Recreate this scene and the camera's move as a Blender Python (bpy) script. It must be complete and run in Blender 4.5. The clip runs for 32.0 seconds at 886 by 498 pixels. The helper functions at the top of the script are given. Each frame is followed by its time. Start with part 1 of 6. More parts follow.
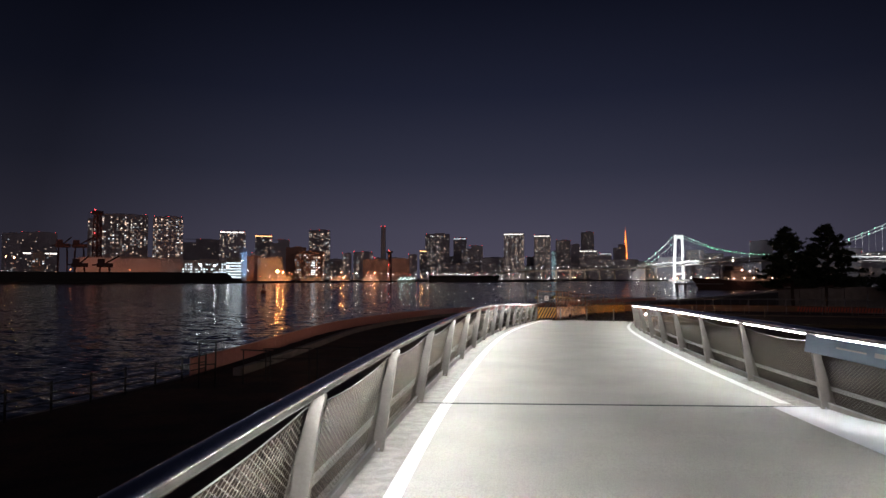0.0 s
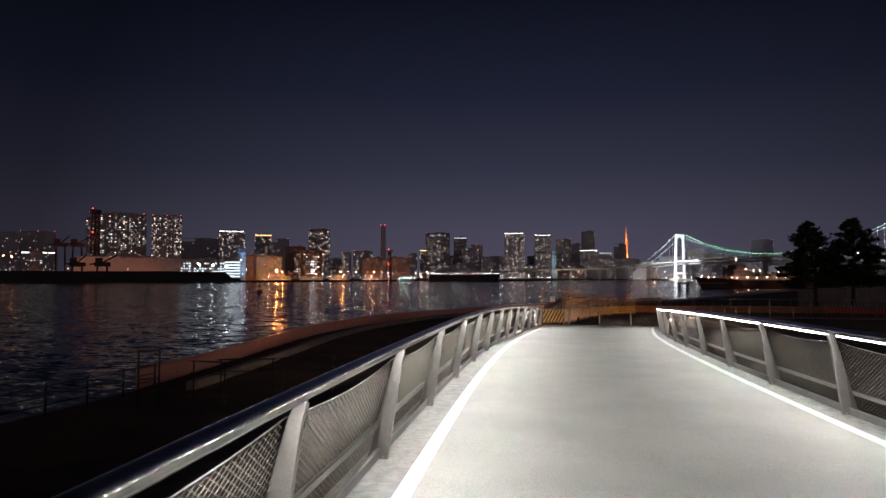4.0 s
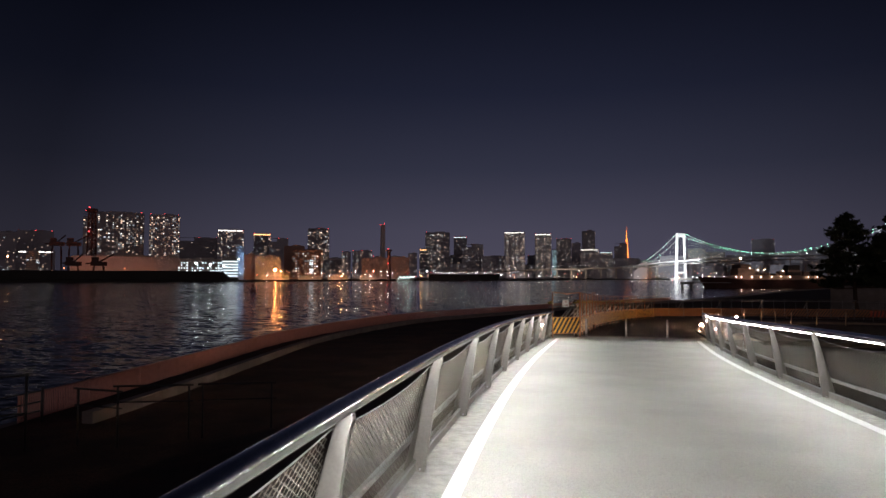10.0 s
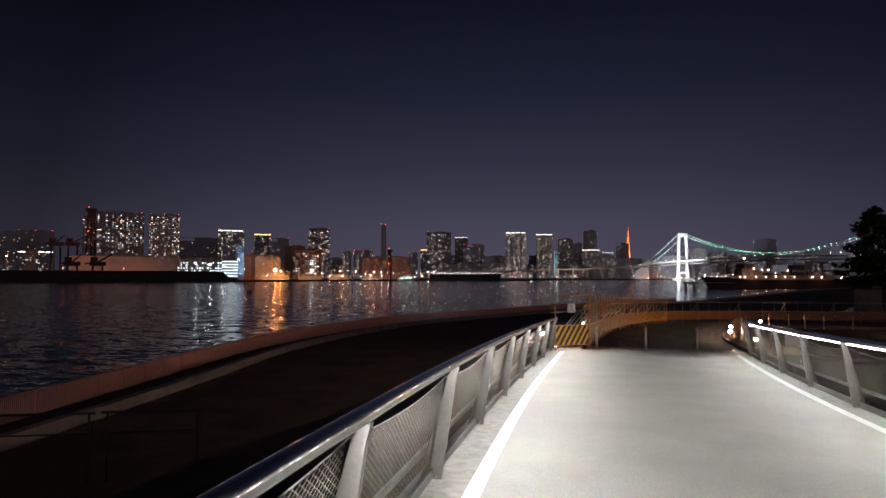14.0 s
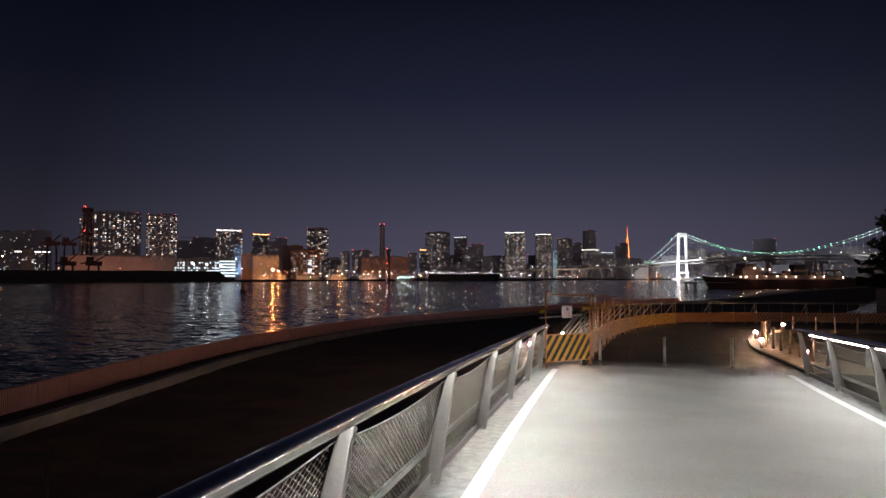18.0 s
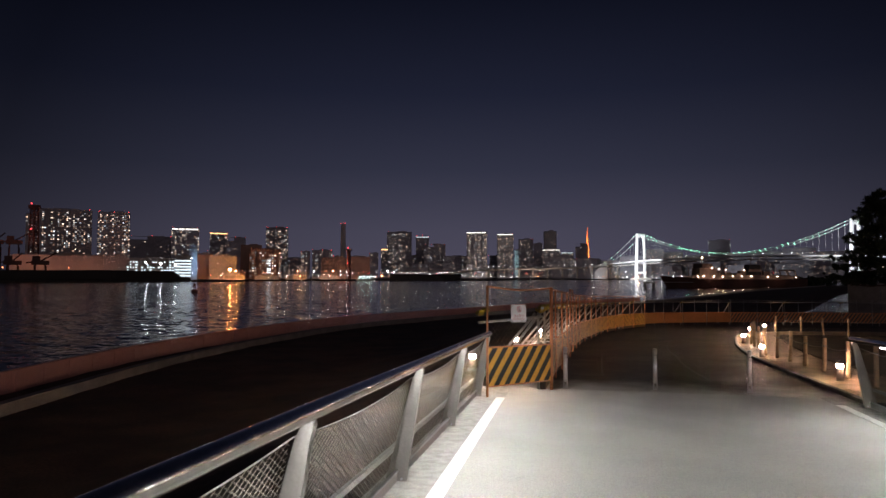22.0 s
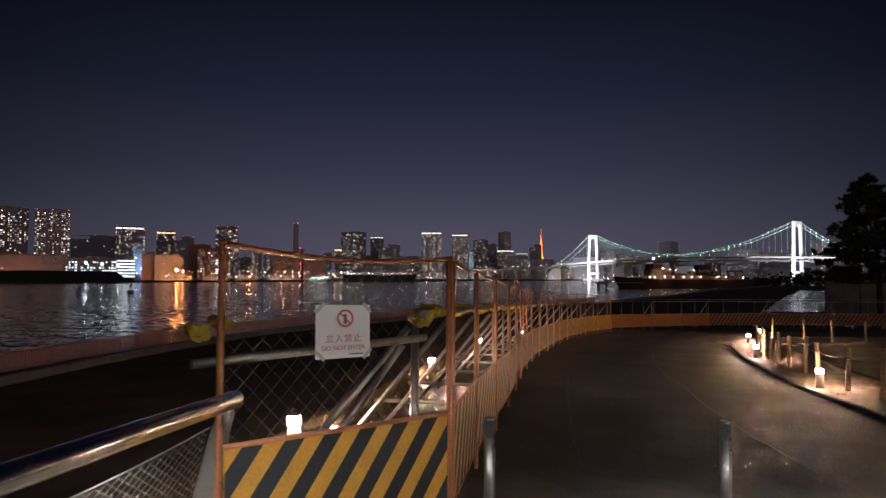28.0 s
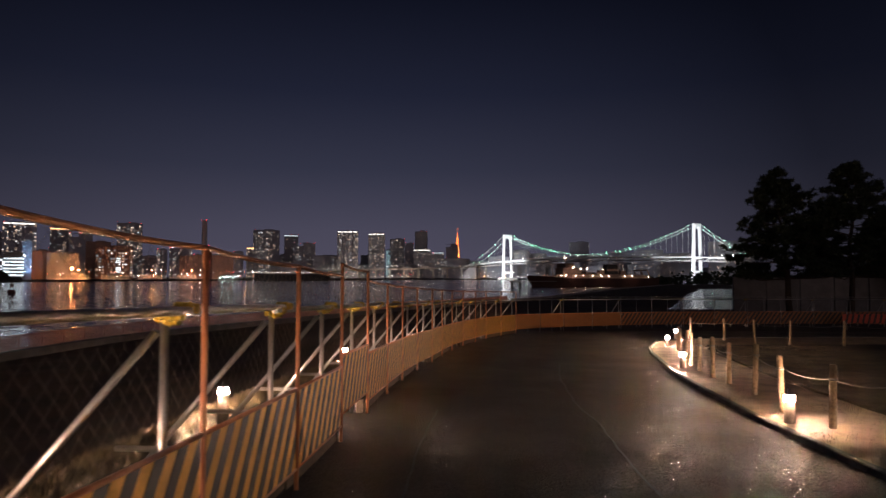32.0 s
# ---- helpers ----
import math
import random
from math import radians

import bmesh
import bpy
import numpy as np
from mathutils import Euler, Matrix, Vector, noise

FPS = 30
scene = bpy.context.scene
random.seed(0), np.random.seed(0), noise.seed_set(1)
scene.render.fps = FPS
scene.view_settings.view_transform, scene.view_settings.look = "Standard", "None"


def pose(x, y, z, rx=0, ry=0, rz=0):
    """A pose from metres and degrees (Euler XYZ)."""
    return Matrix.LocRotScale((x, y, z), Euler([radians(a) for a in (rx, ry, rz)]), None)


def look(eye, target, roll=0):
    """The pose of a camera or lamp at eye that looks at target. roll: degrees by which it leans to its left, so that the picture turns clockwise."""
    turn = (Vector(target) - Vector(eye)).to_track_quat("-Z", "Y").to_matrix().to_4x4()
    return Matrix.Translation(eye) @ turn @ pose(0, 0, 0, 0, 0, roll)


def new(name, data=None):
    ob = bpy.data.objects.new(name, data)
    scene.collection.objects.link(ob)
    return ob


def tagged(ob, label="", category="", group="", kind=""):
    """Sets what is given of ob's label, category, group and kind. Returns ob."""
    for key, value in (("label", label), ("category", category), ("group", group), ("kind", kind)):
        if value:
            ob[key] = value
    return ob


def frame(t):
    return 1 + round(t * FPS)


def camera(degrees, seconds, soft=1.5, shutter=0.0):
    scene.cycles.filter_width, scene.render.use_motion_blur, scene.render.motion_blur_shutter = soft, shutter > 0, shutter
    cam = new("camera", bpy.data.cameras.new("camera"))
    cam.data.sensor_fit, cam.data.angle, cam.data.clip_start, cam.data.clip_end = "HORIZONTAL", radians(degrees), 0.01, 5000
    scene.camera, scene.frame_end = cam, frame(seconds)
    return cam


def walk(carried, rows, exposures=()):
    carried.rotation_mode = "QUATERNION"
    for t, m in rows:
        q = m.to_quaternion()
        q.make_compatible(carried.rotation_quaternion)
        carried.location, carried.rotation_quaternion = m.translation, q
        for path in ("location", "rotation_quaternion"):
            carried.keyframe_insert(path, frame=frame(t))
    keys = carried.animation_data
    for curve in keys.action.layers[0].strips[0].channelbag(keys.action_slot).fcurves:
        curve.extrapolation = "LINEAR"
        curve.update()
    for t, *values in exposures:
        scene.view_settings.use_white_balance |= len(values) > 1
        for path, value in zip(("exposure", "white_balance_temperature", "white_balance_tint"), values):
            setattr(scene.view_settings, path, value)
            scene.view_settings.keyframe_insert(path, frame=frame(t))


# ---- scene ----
cam = camera(68.0, 32.0, soft=1.5, shutter=0.4)
# seconds, x, y, z, yaw, pitch
PATH = [
    (0.0, 2.185, -40.913, 2.594, 14.02, 2.51),
    (0.5, 2.059, -40.286, 2.573, 13.99, 2.52),
    (1.0, 1.952, -39.621, 2.559, 14.03, 2.50),
    (1.5, 1.852, -38.933, 2.551, 14.02, 2.50),
    (2.0, 1.759, -38.232, 2.543, 14.03, 2.48),
    (2.5, 1.667, -37.524, 2.537, 14.04, 2.48),
    (3.0, 1.577, -36.810, 2.530, 14.05, 2.46),
    (3.5, 1.486, -36.098, 2.521, 14.05, 2.46),
    (4.0, 1.391, -35.394, 2.512, 14.05, 2.45),
    (4.5, 1.288, -34.704, 2.500, 14.05, 2.45),
    (5.0, 1.176, -34.032, 2.490, 14.05, 2.45),
    (5.5, 1.057, -33.373, 2.482, 14.05, 2.44),
    (6.0, 0.936, -32.718, 2.477, 14.06, 2.44),
    (6.5, 0.815, -32.064, 2.472, 14.05, 2.42),
    (7.0, 0.703, -31.414, 2.469, 14.07, 2.43),
    (7.5, 0.604, -30.765, 2.465, 14.09, 2.43),
    (8.0, 0.519, -30.117, 2.460, 14.09, 2.43),
    (8.5, 0.448, -29.468, 2.454, 14.09, 2.42),
    (9.0, 0.385, -28.816, 2.449, 14.10, 2.41),
    (9.5, 0.327, -28.166, 2.443, 14.08, 2.41),
    (10.0, 0.268, -27.520, 2.436, 14.07, 2.41),
    (10.5, 0.209, -26.884, 2.431, 14.12, 2.42),
    (11.0, 0.149, -26.257, 2.424, 14.12, 2.42),
    (11.5, 0.090, -25.637, 2.418, 14.16, 2.42),
    (12.0, 0.034, -25.015, 2.412, 14.17, 2.42),
    (12.5, -0.021, -24.387, 2.405, 14.17, 2.41),
    (13.0, -0.074, -23.755, 2.398, 14.18, 2.42),
    (13.5, -0.125, -23.125, 2.390, 14.18, 2.42),
    (14.0, -0.175, -22.502, 2.382, 14.19, 2.42),
    (14.5, -0.219, -21.884, 2.372, 14.19, 2.41),
    (15.0, -0.255, -21.270, 2.362, 14.17, 2.41),
    (15.5, -0.283, -20.650, 2.348, 14.17, 2.41),
    (16.0, -0.304, -20.016, 2.331, 14.17, 2.41),
    (16.5, -0.322, -19.364, 2.312, 14.16, 2.40),
    (17.0, -0.339, -18.698, 2.289, 14.17, 2.42),
    (17.5, -0.356, -18.025, 2.264, 14.13, 2.41),
    (18.0, -0.373, -17.351, 2.235, 14.13, 2.42),
    (18.5, -0.389, -16.680, 2.205, 14.09, 2.38),
    (19.0, -0.405, -16.017, 2.172, 14.04, 2.38),
    (19.5, -0.423, -15.364, 2.138, 13.97, 2.36),
    (20.0, -0.444, -14.721, 2.106, 13.72, 2.37),
    (20.5, -0.467, -14.088, 2.078, 12.90, 2.39),
    (21.0, -0.489, -13.460, 2.051, 11.95, 2.42),
    (21.5, -0.509, -12.836, 2.026, 11.30, 2.42),
    (22.0, -0.524, -12.211, 2.003, 10.83, 2.43),
    (22.5, -0.534, -11.587, 1.980, 10.39, 2.44),
    (23.0, -0.542, -10.959, 1.954, 10.01, 2.45),
    (23.5, -0.546, -10.328, 1.929, 9.66, 2.45),
    (24.0, -0.549, -9.690, 1.902, 9.32, 2.46),
    (24.5, -0.547, -9.044, 1.874, 8.98, 2.46),
    (25.0, -0.540, -8.394, 1.845, 8.68, 2.47),
    (25.5, -0.529, -7.738, 1.816, 8.36, 2.48),
    (26.0, -0.513, -7.084, 1.788, 8.09, 2.49),
    (26.5, -0.490, -6.437, 1.760, 7.80, 2.50),
    (27.0, -0.457, -5.807, 1.734, 7.51, 2.51),
    (27.5, -0.414, -5.202, 1.709, 7.27, 2.53),
    (28.0, -0.364, -4.619, 1.686, 6.93, 2.52),
    (28.5, -0.308, -4.055, 1.664, 6.56, 2.51),
    (29.0, -0.241, -3.507, 1.643, 6.02, 2.47),
    (29.5, -0.171, -2.992, 1.625, 5.53, 2.51),
    (30.0, -0.088, -2.485, 1.607, 4.86, 2.48),
    (30.5, 0.035, -1.951, 1.585, 4.10, 2.53),
    (31.0, 0.188, -1.405, 1.562, 3.00, 2.50),
    (31.5, 0.365, -0.850, 1.541, 1.71, 2.54),
    (32.0, 0.567, -0.285, 1.521, -0.31, 2.46),
]
walk(cam, [(t, pose(x, y, z, 90 + p, 0, a) @ pose(0, 0, 0, 0, 0, 0.15)) for t, x, y, z, a, p in PATH],
     [(0.0, 0.0), (23.0, 0.0), (26.5, 0.10), (29.0, 0.18), (32.0, 0.10)])

# ---- night sky and glow of the town ----
world = bpy.data.worlds.new("night")
scene.world = world
world.use_nodes = True
wn = world.node_tree
for n in list(wn.nodes):
    wn.nodes.remove(n)
w_out = wn.nodes.new("ShaderNodeOutputWorld")
w_bg = wn.nodes.new("ShaderNodeBackground")
w_tc = wn.nodes.new("ShaderNodeTexCoord")
w_sep = wn.nodes.new("ShaderNodeSeparateXYZ")
w_ramp = wn.nodes.new("ShaderNodeValToRGB")
wn.links.new(w_tc.outputs["Generated"], w_sep.inputs[0])
wn.links.new(w_sep.outputs["Z"], w_ramp.inputs[0])
# the glow is strongest over the middle of the town
w_dot = wn.nodes.new("ShaderNodeVectorMath")
w_dot.operation = "DOT_PRODUCT"
w_dot.inputs[1].default_value = (-0.13, 0.99, 0)
w_map = wn.nodes.new("ShaderNodeMapRange")
for slot, v in zip((1, 2, 3, 4), (0.78, 1.0, 0.44, 1.27)):
    w_map.inputs[slot].default_value = v
w_mul = wn.nodes.new("ShaderNodeVectorMath")
w_mul.operation = "SCALE"
wn.links.new(w_tc.outputs["Generated"], w_dot.inputs[0])
wn.links.new(w_dot.outputs["Value"], w_map.inputs[0])
wn.links.new(w_ramp.outputs[0], w_mul.inputs[0])
wn.links.new(w_map.outputs[0], w_mul.inputs["Scale"])
wn.links.new(w_mul.outputs[0], w_bg.inputs["Color"])
wn.links.new(w_bg.outputs[0], w_out.inputs["Surface"])
w_bg.inputs["Strength"].default_value = 1.0
els = w_ramp.color_ramp.elements
els[0].position, els[0].color = 0.0, (0.0575, 0.0525, 0.079, 1)
els[1].position, els[1].color = 1.0, (0.0022, 0.0026, 0.0064, 1)
for pos, col in ((0.07, (0.0480, 0.0455, 0.071)), (0.16, (0.0248, 0.0262, 0.0455)), (0.27, (0.0112, 0.0130, 0.0272)), (0.42, (0.0038, 0.0047, 0.0112))):
    e = els.new(pos)
    e.color = (*col, 1)

glow = new("town_glow", bpy.data.lights.new("town_glow", "SUN"))
glow.data.energy, glow.data.angle, glow.data.color = 0.19, radians(60), (1.0, 0.74, 0.70)
glow.matrix_world = look((0, 0, 60), (-30, 60, 51))


# ---- materials ----
def mat(name, col, rough=0.6, metal=0.0, grain=0.0, scale=8.0, bump=0.0, bscale=60.0, depth=0.01, col2=None, spots=0.0, tone=0.0, spec=0.5):
    """A surface with stains at a large scale, grain at a small one and relief."""
    m = bpy.data.materials.new(name)
    m.use_nodes = True
    nt = m.node_tree
    bs = nt.nodes["Principled BSDF"]
    bs.inputs["Roughness"].default_value, bs.inputs["Metallic"].default_value = rough, metal
    bs.inputs["Specular IOR Level"].default_value = spec
    bs.inputs["Base Color"].default_value = (*col, 1)
    if not (grain or bump or col2 or tone):
        return m
    tc = nt.nodes.new("ShaderNodeTexCoord")
    big = nt.nodes.new("ShaderNodeTexNoise")
    big.inputs["Scale"].default_value, big.inputs["Detail"].default_value = scale, 5.0
    fine = nt.nodes.new("ShaderNodeTexNoise")
    fine.inputs["Scale"].default_value, fine.inputs["Detail"].default_value = bscale, 3.0
    for n in (big, fine):
        nt.links.new(tc.outputs["Object"], n.inputs["Vector"])
    ramp = nt.nodes.new("ShaderNodeValToRGB")
    c2 = col2 or tuple(c * (1 - grain) for c in col)
    ramp.color_ramp.elements[0].position, ramp.color_ramp.elements[0].color = 0.35, (*c2, 1)
    ramp.color_ramp.elements[1].position, ramp.color_ramp.elements[1].color = 0.65, (*col, 1)
    nt.links.new(big.outputs["Fac"], ramp.inputs[0])
    mix = nt.nodes.new("ShaderNodeMix")
    mix.data_type, mix.blend_type = "RGBA", "MULTIPLY"
    mix.inputs[0].default_value = 1.0
    fr = nt.nodes.new("ShaderNodeValToRGB")
    lo = 1 - max(grain * 0.9, spots)
    fr.color_ramp.elements[0].position, fr.color_ramp.elements[0].color = 0.33, (lo, lo, lo, 1)
    fr.color_ramp.elements[1].position = 0.62
    nt.links.new(fine.outputs["Fac"], fr.inputs[0])
    nt.links.new(ramp.outputs[0], mix.inputs[6])
    nt.links.new(fr.outputs[0], mix.inputs[7])
    out = mix.outputs[2]
    if tone:
        oi = nt.nodes.new("ShaderNodeObjectInfo")
        mr = nt.nodes.new("ShaderNodeMapRange")
        mr.inputs[3].default_value, mr.inputs[4].default_value = 1 - tone, 1 + tone
        nt.links.new(oi.outputs["Random"], mr.inputs[0])
        hsv = nt.nodes.new("ShaderNodeHueSaturation")
        nt.links.new(mr.outputs[0], hsv.inputs["Value"])
        nt.links.new(out, hsv.inputs["Color"])
        out = hsv.outputs[0]
    nt.links.new(out, bs.inputs["Base Color"])
    rr = nt.nodes.new("ShaderNodeMapRange")
    rr.inputs[3].default_value, rr.inputs[4].default_value = max(rough - 0.12, 0.03), min(rough + 0.12, 1)
    nt.links.new(big.outputs["Fac"], rr.inputs[0])
    nt.links.new(rr.outputs[0], bs.inputs["Roughness"])
    if bump:
        bp = nt.nodes.new("ShaderNodeBump")
        bp.inputs["Strength"].default_value, bp.inputs["Distance"].default_value = min(1.0, bump), depth
        nt.links.new(fine.outputs["Fac"], bp.inputs["Height"])
        nt.links.new(bp.outputs[0], bs.inputs["Normal"])
    return m


def glowing(name, col, strength, vary=False):
    """Something that gives off light; vary: each pane with a tint and strength of its own."""
    m = bpy.data.materials.new(name)
    m.use_nodes = True
    nt = m.node_tree
    bs = nt.nodes["Principled BSDF"]
    bs.inputs["Base Color"].default_value = (0.02, 0.02, 0.02, 1)
    bs.inputs["Emission Color"].default_value = (*col, 1)
    bs.inputs["Emission Strength"].default_value = strength
    if vary:
        geo = nt.nodes.new("ShaderNodeNewGeometry")
        ramp = nt.nodes.new("ShaderNodeValToRGB")
        els = ramp.color_ramp.elements
        els[0].position, els[0].color = 0.0, (1.0, 0.60, 0.40, 1)
        els[1].position, els[1].color = 1.0, (0.75, 0.88, 1.0, 1)
        e = els.new(0.55)
        e.color = (1.0, 0.82, 0.68, 1)
        pw = nt.nodes.new("ShaderNodeMath")
        pw.operation = "POWER"
        pw.inputs[1].default_value = 2.8
        sc = nt.nodes.new("ShaderNodeMath")
        sc.operation = "MULTIPLY_ADD"
        sc.inputs[1].default_value, sc.inputs[2].default_value = strength * 1.6, strength * 0.2
        wh = nt.nodes.new("ShaderNodeTexWhiteNoise")
        wh.noise_dimensions = "1D"
        nt.links.new(geo.outputs["Random Per Island"], wh.inputs["W"])
        nt.links.new(wh.outputs["Value"], pw.inputs[0])
        nt.links.new(pw.outputs[0], sc.inputs[0])
        nt.links.new(geo.outputs["Random Per Island"], ramp.inputs[0])
        nt.links.new(ramp.outputs[0], bs.inputs["Emission Color"])
        nt.links.new(sc.outputs[0], bs.inputs["Emission Strength"])
    return m


DECK = mat("deck_concrete", (0.57, 0.55, 0.51), 0.75, grain=0.15, scale=0.9, bump=0.5, bscale=75, spots=0.27)
EDGE = mat("deck_edge_pebble_concrete", (0.52, 0.50, 0.46), 0.85, grain=0.30, scale=9, bump=0.7, bscale=85)
WHITE_LINE = mat("white_line_paint", (0.86, 0.86, 0.84), 0.6, grain=0.06, scale=5, bump=0.1)
STEEL_GREY = mat("painted_steel_grey", (0.36, 0.34, 0.31), 0.5, 0.3, grain=0.12, scale=6, bump=0.05)
STAINLESS = mat("brushed_stainless", (0.62, 0.62, 0.63), 0.27, 1.0, grain=0.10, scale=14, bscale=200)
HANDRAIL = mat("polished_handrail_steel", (0.66, 0.65, 0.65), 0.19, 1.0, grain=0.06, scale=9, bscale=150)
BOLLARD = mat("satin_steel", (0.58, 0.57, 0.56), 0.30, 0.9, grain=0.1, scale=12)
NET = mat("stainless_net", (0.25, 0.22, 0.18), 0.5, 0.5)
ASPHALT = mat("asphalt", (0.142, 0.117, 0.100), 0.63, grain=0.40, scale=0.8, bump=1.0, bscale=46, depth=0.03, spots=0.65, spec=0.24)
KERB = mat("kerb_concrete", (0.12, 0.115, 0.10), 0.8, grain=0.25, scale=3, bump=0.4, bscale=60, tone=0.15)
SAND = mat("sandy_soil", (0.46, 0.34, 0.23), 0.95, grain=0.35, scale=2.2, bump=1.0, bscale=55)
SOIL = mat("dark_turf", (0.085, 0.049, 0.032), 0.95, grain=0.72, scale=0.5, bump=1.0, bscale=14)
GRASS = mat("dry_grass", (0.19, 0.145, 0.08), 0.9, grain=0.4, scale=2, col2=(0.10, 0.085, 0.045))
LEDGE = mat("wall_concrete", (0.26, 0.245, 0.245), 0.85, grain=0.3, scale=1.2, bump=0.4, bscale=25, tone=0.12)
REDRAIL = mat("red_brown_railing_paint", (0.50, 0.24, 0.215), 0.6, grain=0.15, scale=3)
ORANGE = mat("orange_enamel", (0.54, 0.21, 0.095), 0.42, 0.1, grain=0.25, scale=7, bump=0.08, col2=(0.38, 0.155, 0.075))
YELLOW = mat("stripe_yellow", (0.74, 0.37, 0.05), 0.5, grain=0.18, scale=5, bump=0.05)
BLACK = mat("stripe_black", (0.025, 0.027, 0.03), 0.5, grain=0.3, scale=6)
CLAMP = mat("yellow_plastic_cap", (0.44, 0.29, 0.03), 0.45, grain=0.12, scale=9)
PIPE = mat("galvanised_pipe", (0.46, 0.46, 0.45), 0.38, 0.9, grain=0.25, scale=6, bscale=120)
WIRE = mat("fence_wire", (0.22, 0.17, 0.13), 0.5, 0.5)
SIGN = mat("white_sign_board", (0.78, 0.77, 0.75), 0.55, grain=0.05, scale=4)
RED = mat("sign_red", (0.55, 0.05, 0.06), 0.5, grain=0.1, scale=6)
INK = mat("sign_ink", (0.09, 0.07, 0.07), 0.5)
TIMBER = mat("weathered_timber", (0.46, 0.335, 0.21), 0.8, grain=0.35, scale=5, bump=0.5, bscale=40, tone=0.2)
ROPE = mat("rope", (0.27, 0.24, 0.20), 0.9)
LAMP_BODY = mat("lamp_concrete", (0.36, 0.30, 0.25), 0.7, grain=0.2, scale=9, bump=0.3)
LAMP_LIGHT = glowing("bollard_lamp_light", (1.0, 0.61, 0.42), 1300.0)
FAR_LIGHT = glowing("bright_lamp_light", (1.0, 0.61, 0.42), 2600.0)
DIM_LIGHT = glowing("dim_lamp_light", (1.0, 0.61, 0.42), 500.0)
BANK_LIGHT = glowing("bank_lamp_light", (1.0, 0.63, 0.44), 4800.0)
LED = glowing("led_light", (1.0, 0.985, 0.985), 402.0)
FAR_WALL = mat("far_facade", (0.40, 0.41, 0.49), 0.7, grain=0.2, scale=0.03, tone=0.3)
FAR_PALE = mat("far_pale_facade", (0.42, 0.40, 0.38), 0.7, grain=0.15, scale=0.03, tone=0.2)
FAR_BROWN = mat("far_brown_facade", (0.36, 0.22, 0.18), 0.7, grain=0.15, scale=0.03, tone=0.2)
SHED_PINK = mat("shed_pink_cladding", (0.50, 0.37, 0.33), 0.7, grain=0.15, scale=0.05)
FAR_HAZE = mat("hazy_concrete", (0.50, 0.52, 0.56), 0.8, grain=0.1, scale=0.05)
FAR_LAND = mat("far_quay", (0.05, 0.047, 0.044), 0.9, grain=0.3, scale=0.02)
WINDOWS = glowing("lit_windows", (1, 0.8, 0.6), 1.35, vary=True)
WINDOWS_DIM = glowing("dim_windows", (1, 0.8, 0.6), 1.1, vary=True)
COOL = glowing("cool_white_light", (0.8, 0.92, 1.0), 1.6)
WARM = glowing("sodium_light", (1.0, 0.29, 0.085), 135.0)
WARM_DIM = glowing("dim_sodium_light", (1.0, 0.30, 0.12), 4.0)
WORKS_LAMP = glowing("works_white_light", (0.86, 0.92, 1.0), 60.0)
WHITE_LAMP = glowing("white_street_light", (0.93, 0.96, 1.0), 20.0)
REDLIGHT = glowing("aviation_red", (1.0, 0.06, 0.07), 4.0)
BLUE_WALL = mat("pale_blue_facade", (0.50, 0.62, 0.80), 0.6, grain=0.1, scale=0.05)
BRIDGE = mat("bridge_white_paint", (0.78, 0.79, 0.80), 0.5, grain=0.08, scale=0.05)
BRIDGE_LAMP = glowing("bridge_cable_light", (0.34, 1.0, 0.64), 13.0)
TOWER_ORANGE = mat("tower_orange_paint", (0.75, 0.22, 0.05), 0.6, grain=0.1, scale=0.05)
HULL = mat("rusty_hull", (0.10, 0.042, 0.032), 0.7, grain=0.35, scale=0.15)
SHIP_PALE = mat("ship_superstructure", (0.24, 0.17, 0.14), 0.6, grain=0.2, scale=0.2)
BARK = mat("pine_bark", (0.07, 0.05, 0.04), 0.95, grain=0.4, scale=6, bump=0.8, bscale=20)
NEEDLES = mat("pine_needles", (0.028, 0.045, 0.024), 0.8, grain=0.4, scale=1.5)
BUOY = mat("buoy_dark_red", (0.10, 0.03, 0.025), 0.6, grain=0.2, scale=1)

# the asphalt blends from pale grey over its first metres past the ramp, edge broken by noise
nt = ASPHALT.node_tree
bs = nt.nodes["Principled BSDF"]
a_link = bs.inputs["Base Color"].links[0]
a_tc = nt.nodes.new("ShaderNodeTexCoord")
a_sep = nt.nodes.new("ShaderNodeSeparateXYZ")
a_noise = nt.nodes.new("ShaderNodeTexNoise")
a_noise.inputs["Scale"].default_value, a_noise.inputs["Detail"].default_value = 1.6, 6.0
a_add = nt.nodes.new("ShaderNodeMath")
a_add.operation = "MULTIPLY_ADD"
a_add.inputs[1].default_value = 1.6
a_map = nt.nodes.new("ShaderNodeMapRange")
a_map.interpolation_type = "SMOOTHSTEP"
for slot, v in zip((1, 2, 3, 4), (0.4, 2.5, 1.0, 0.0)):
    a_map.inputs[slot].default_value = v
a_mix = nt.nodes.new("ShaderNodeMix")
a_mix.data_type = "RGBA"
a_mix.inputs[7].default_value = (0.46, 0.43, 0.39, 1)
nt.links.new(a_tc.outputs["Object"], a_sep.inputs[0])
nt.links.new(a_tc.outputs["Object"], a_noise.inputs["Vector"])
nt.links.new(a_noise.outputs["Fac"], a_add.inputs[0])
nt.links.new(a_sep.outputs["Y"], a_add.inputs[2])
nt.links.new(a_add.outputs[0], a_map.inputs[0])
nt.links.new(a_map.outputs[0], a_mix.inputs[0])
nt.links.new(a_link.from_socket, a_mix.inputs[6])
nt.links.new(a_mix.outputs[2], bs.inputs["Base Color"])

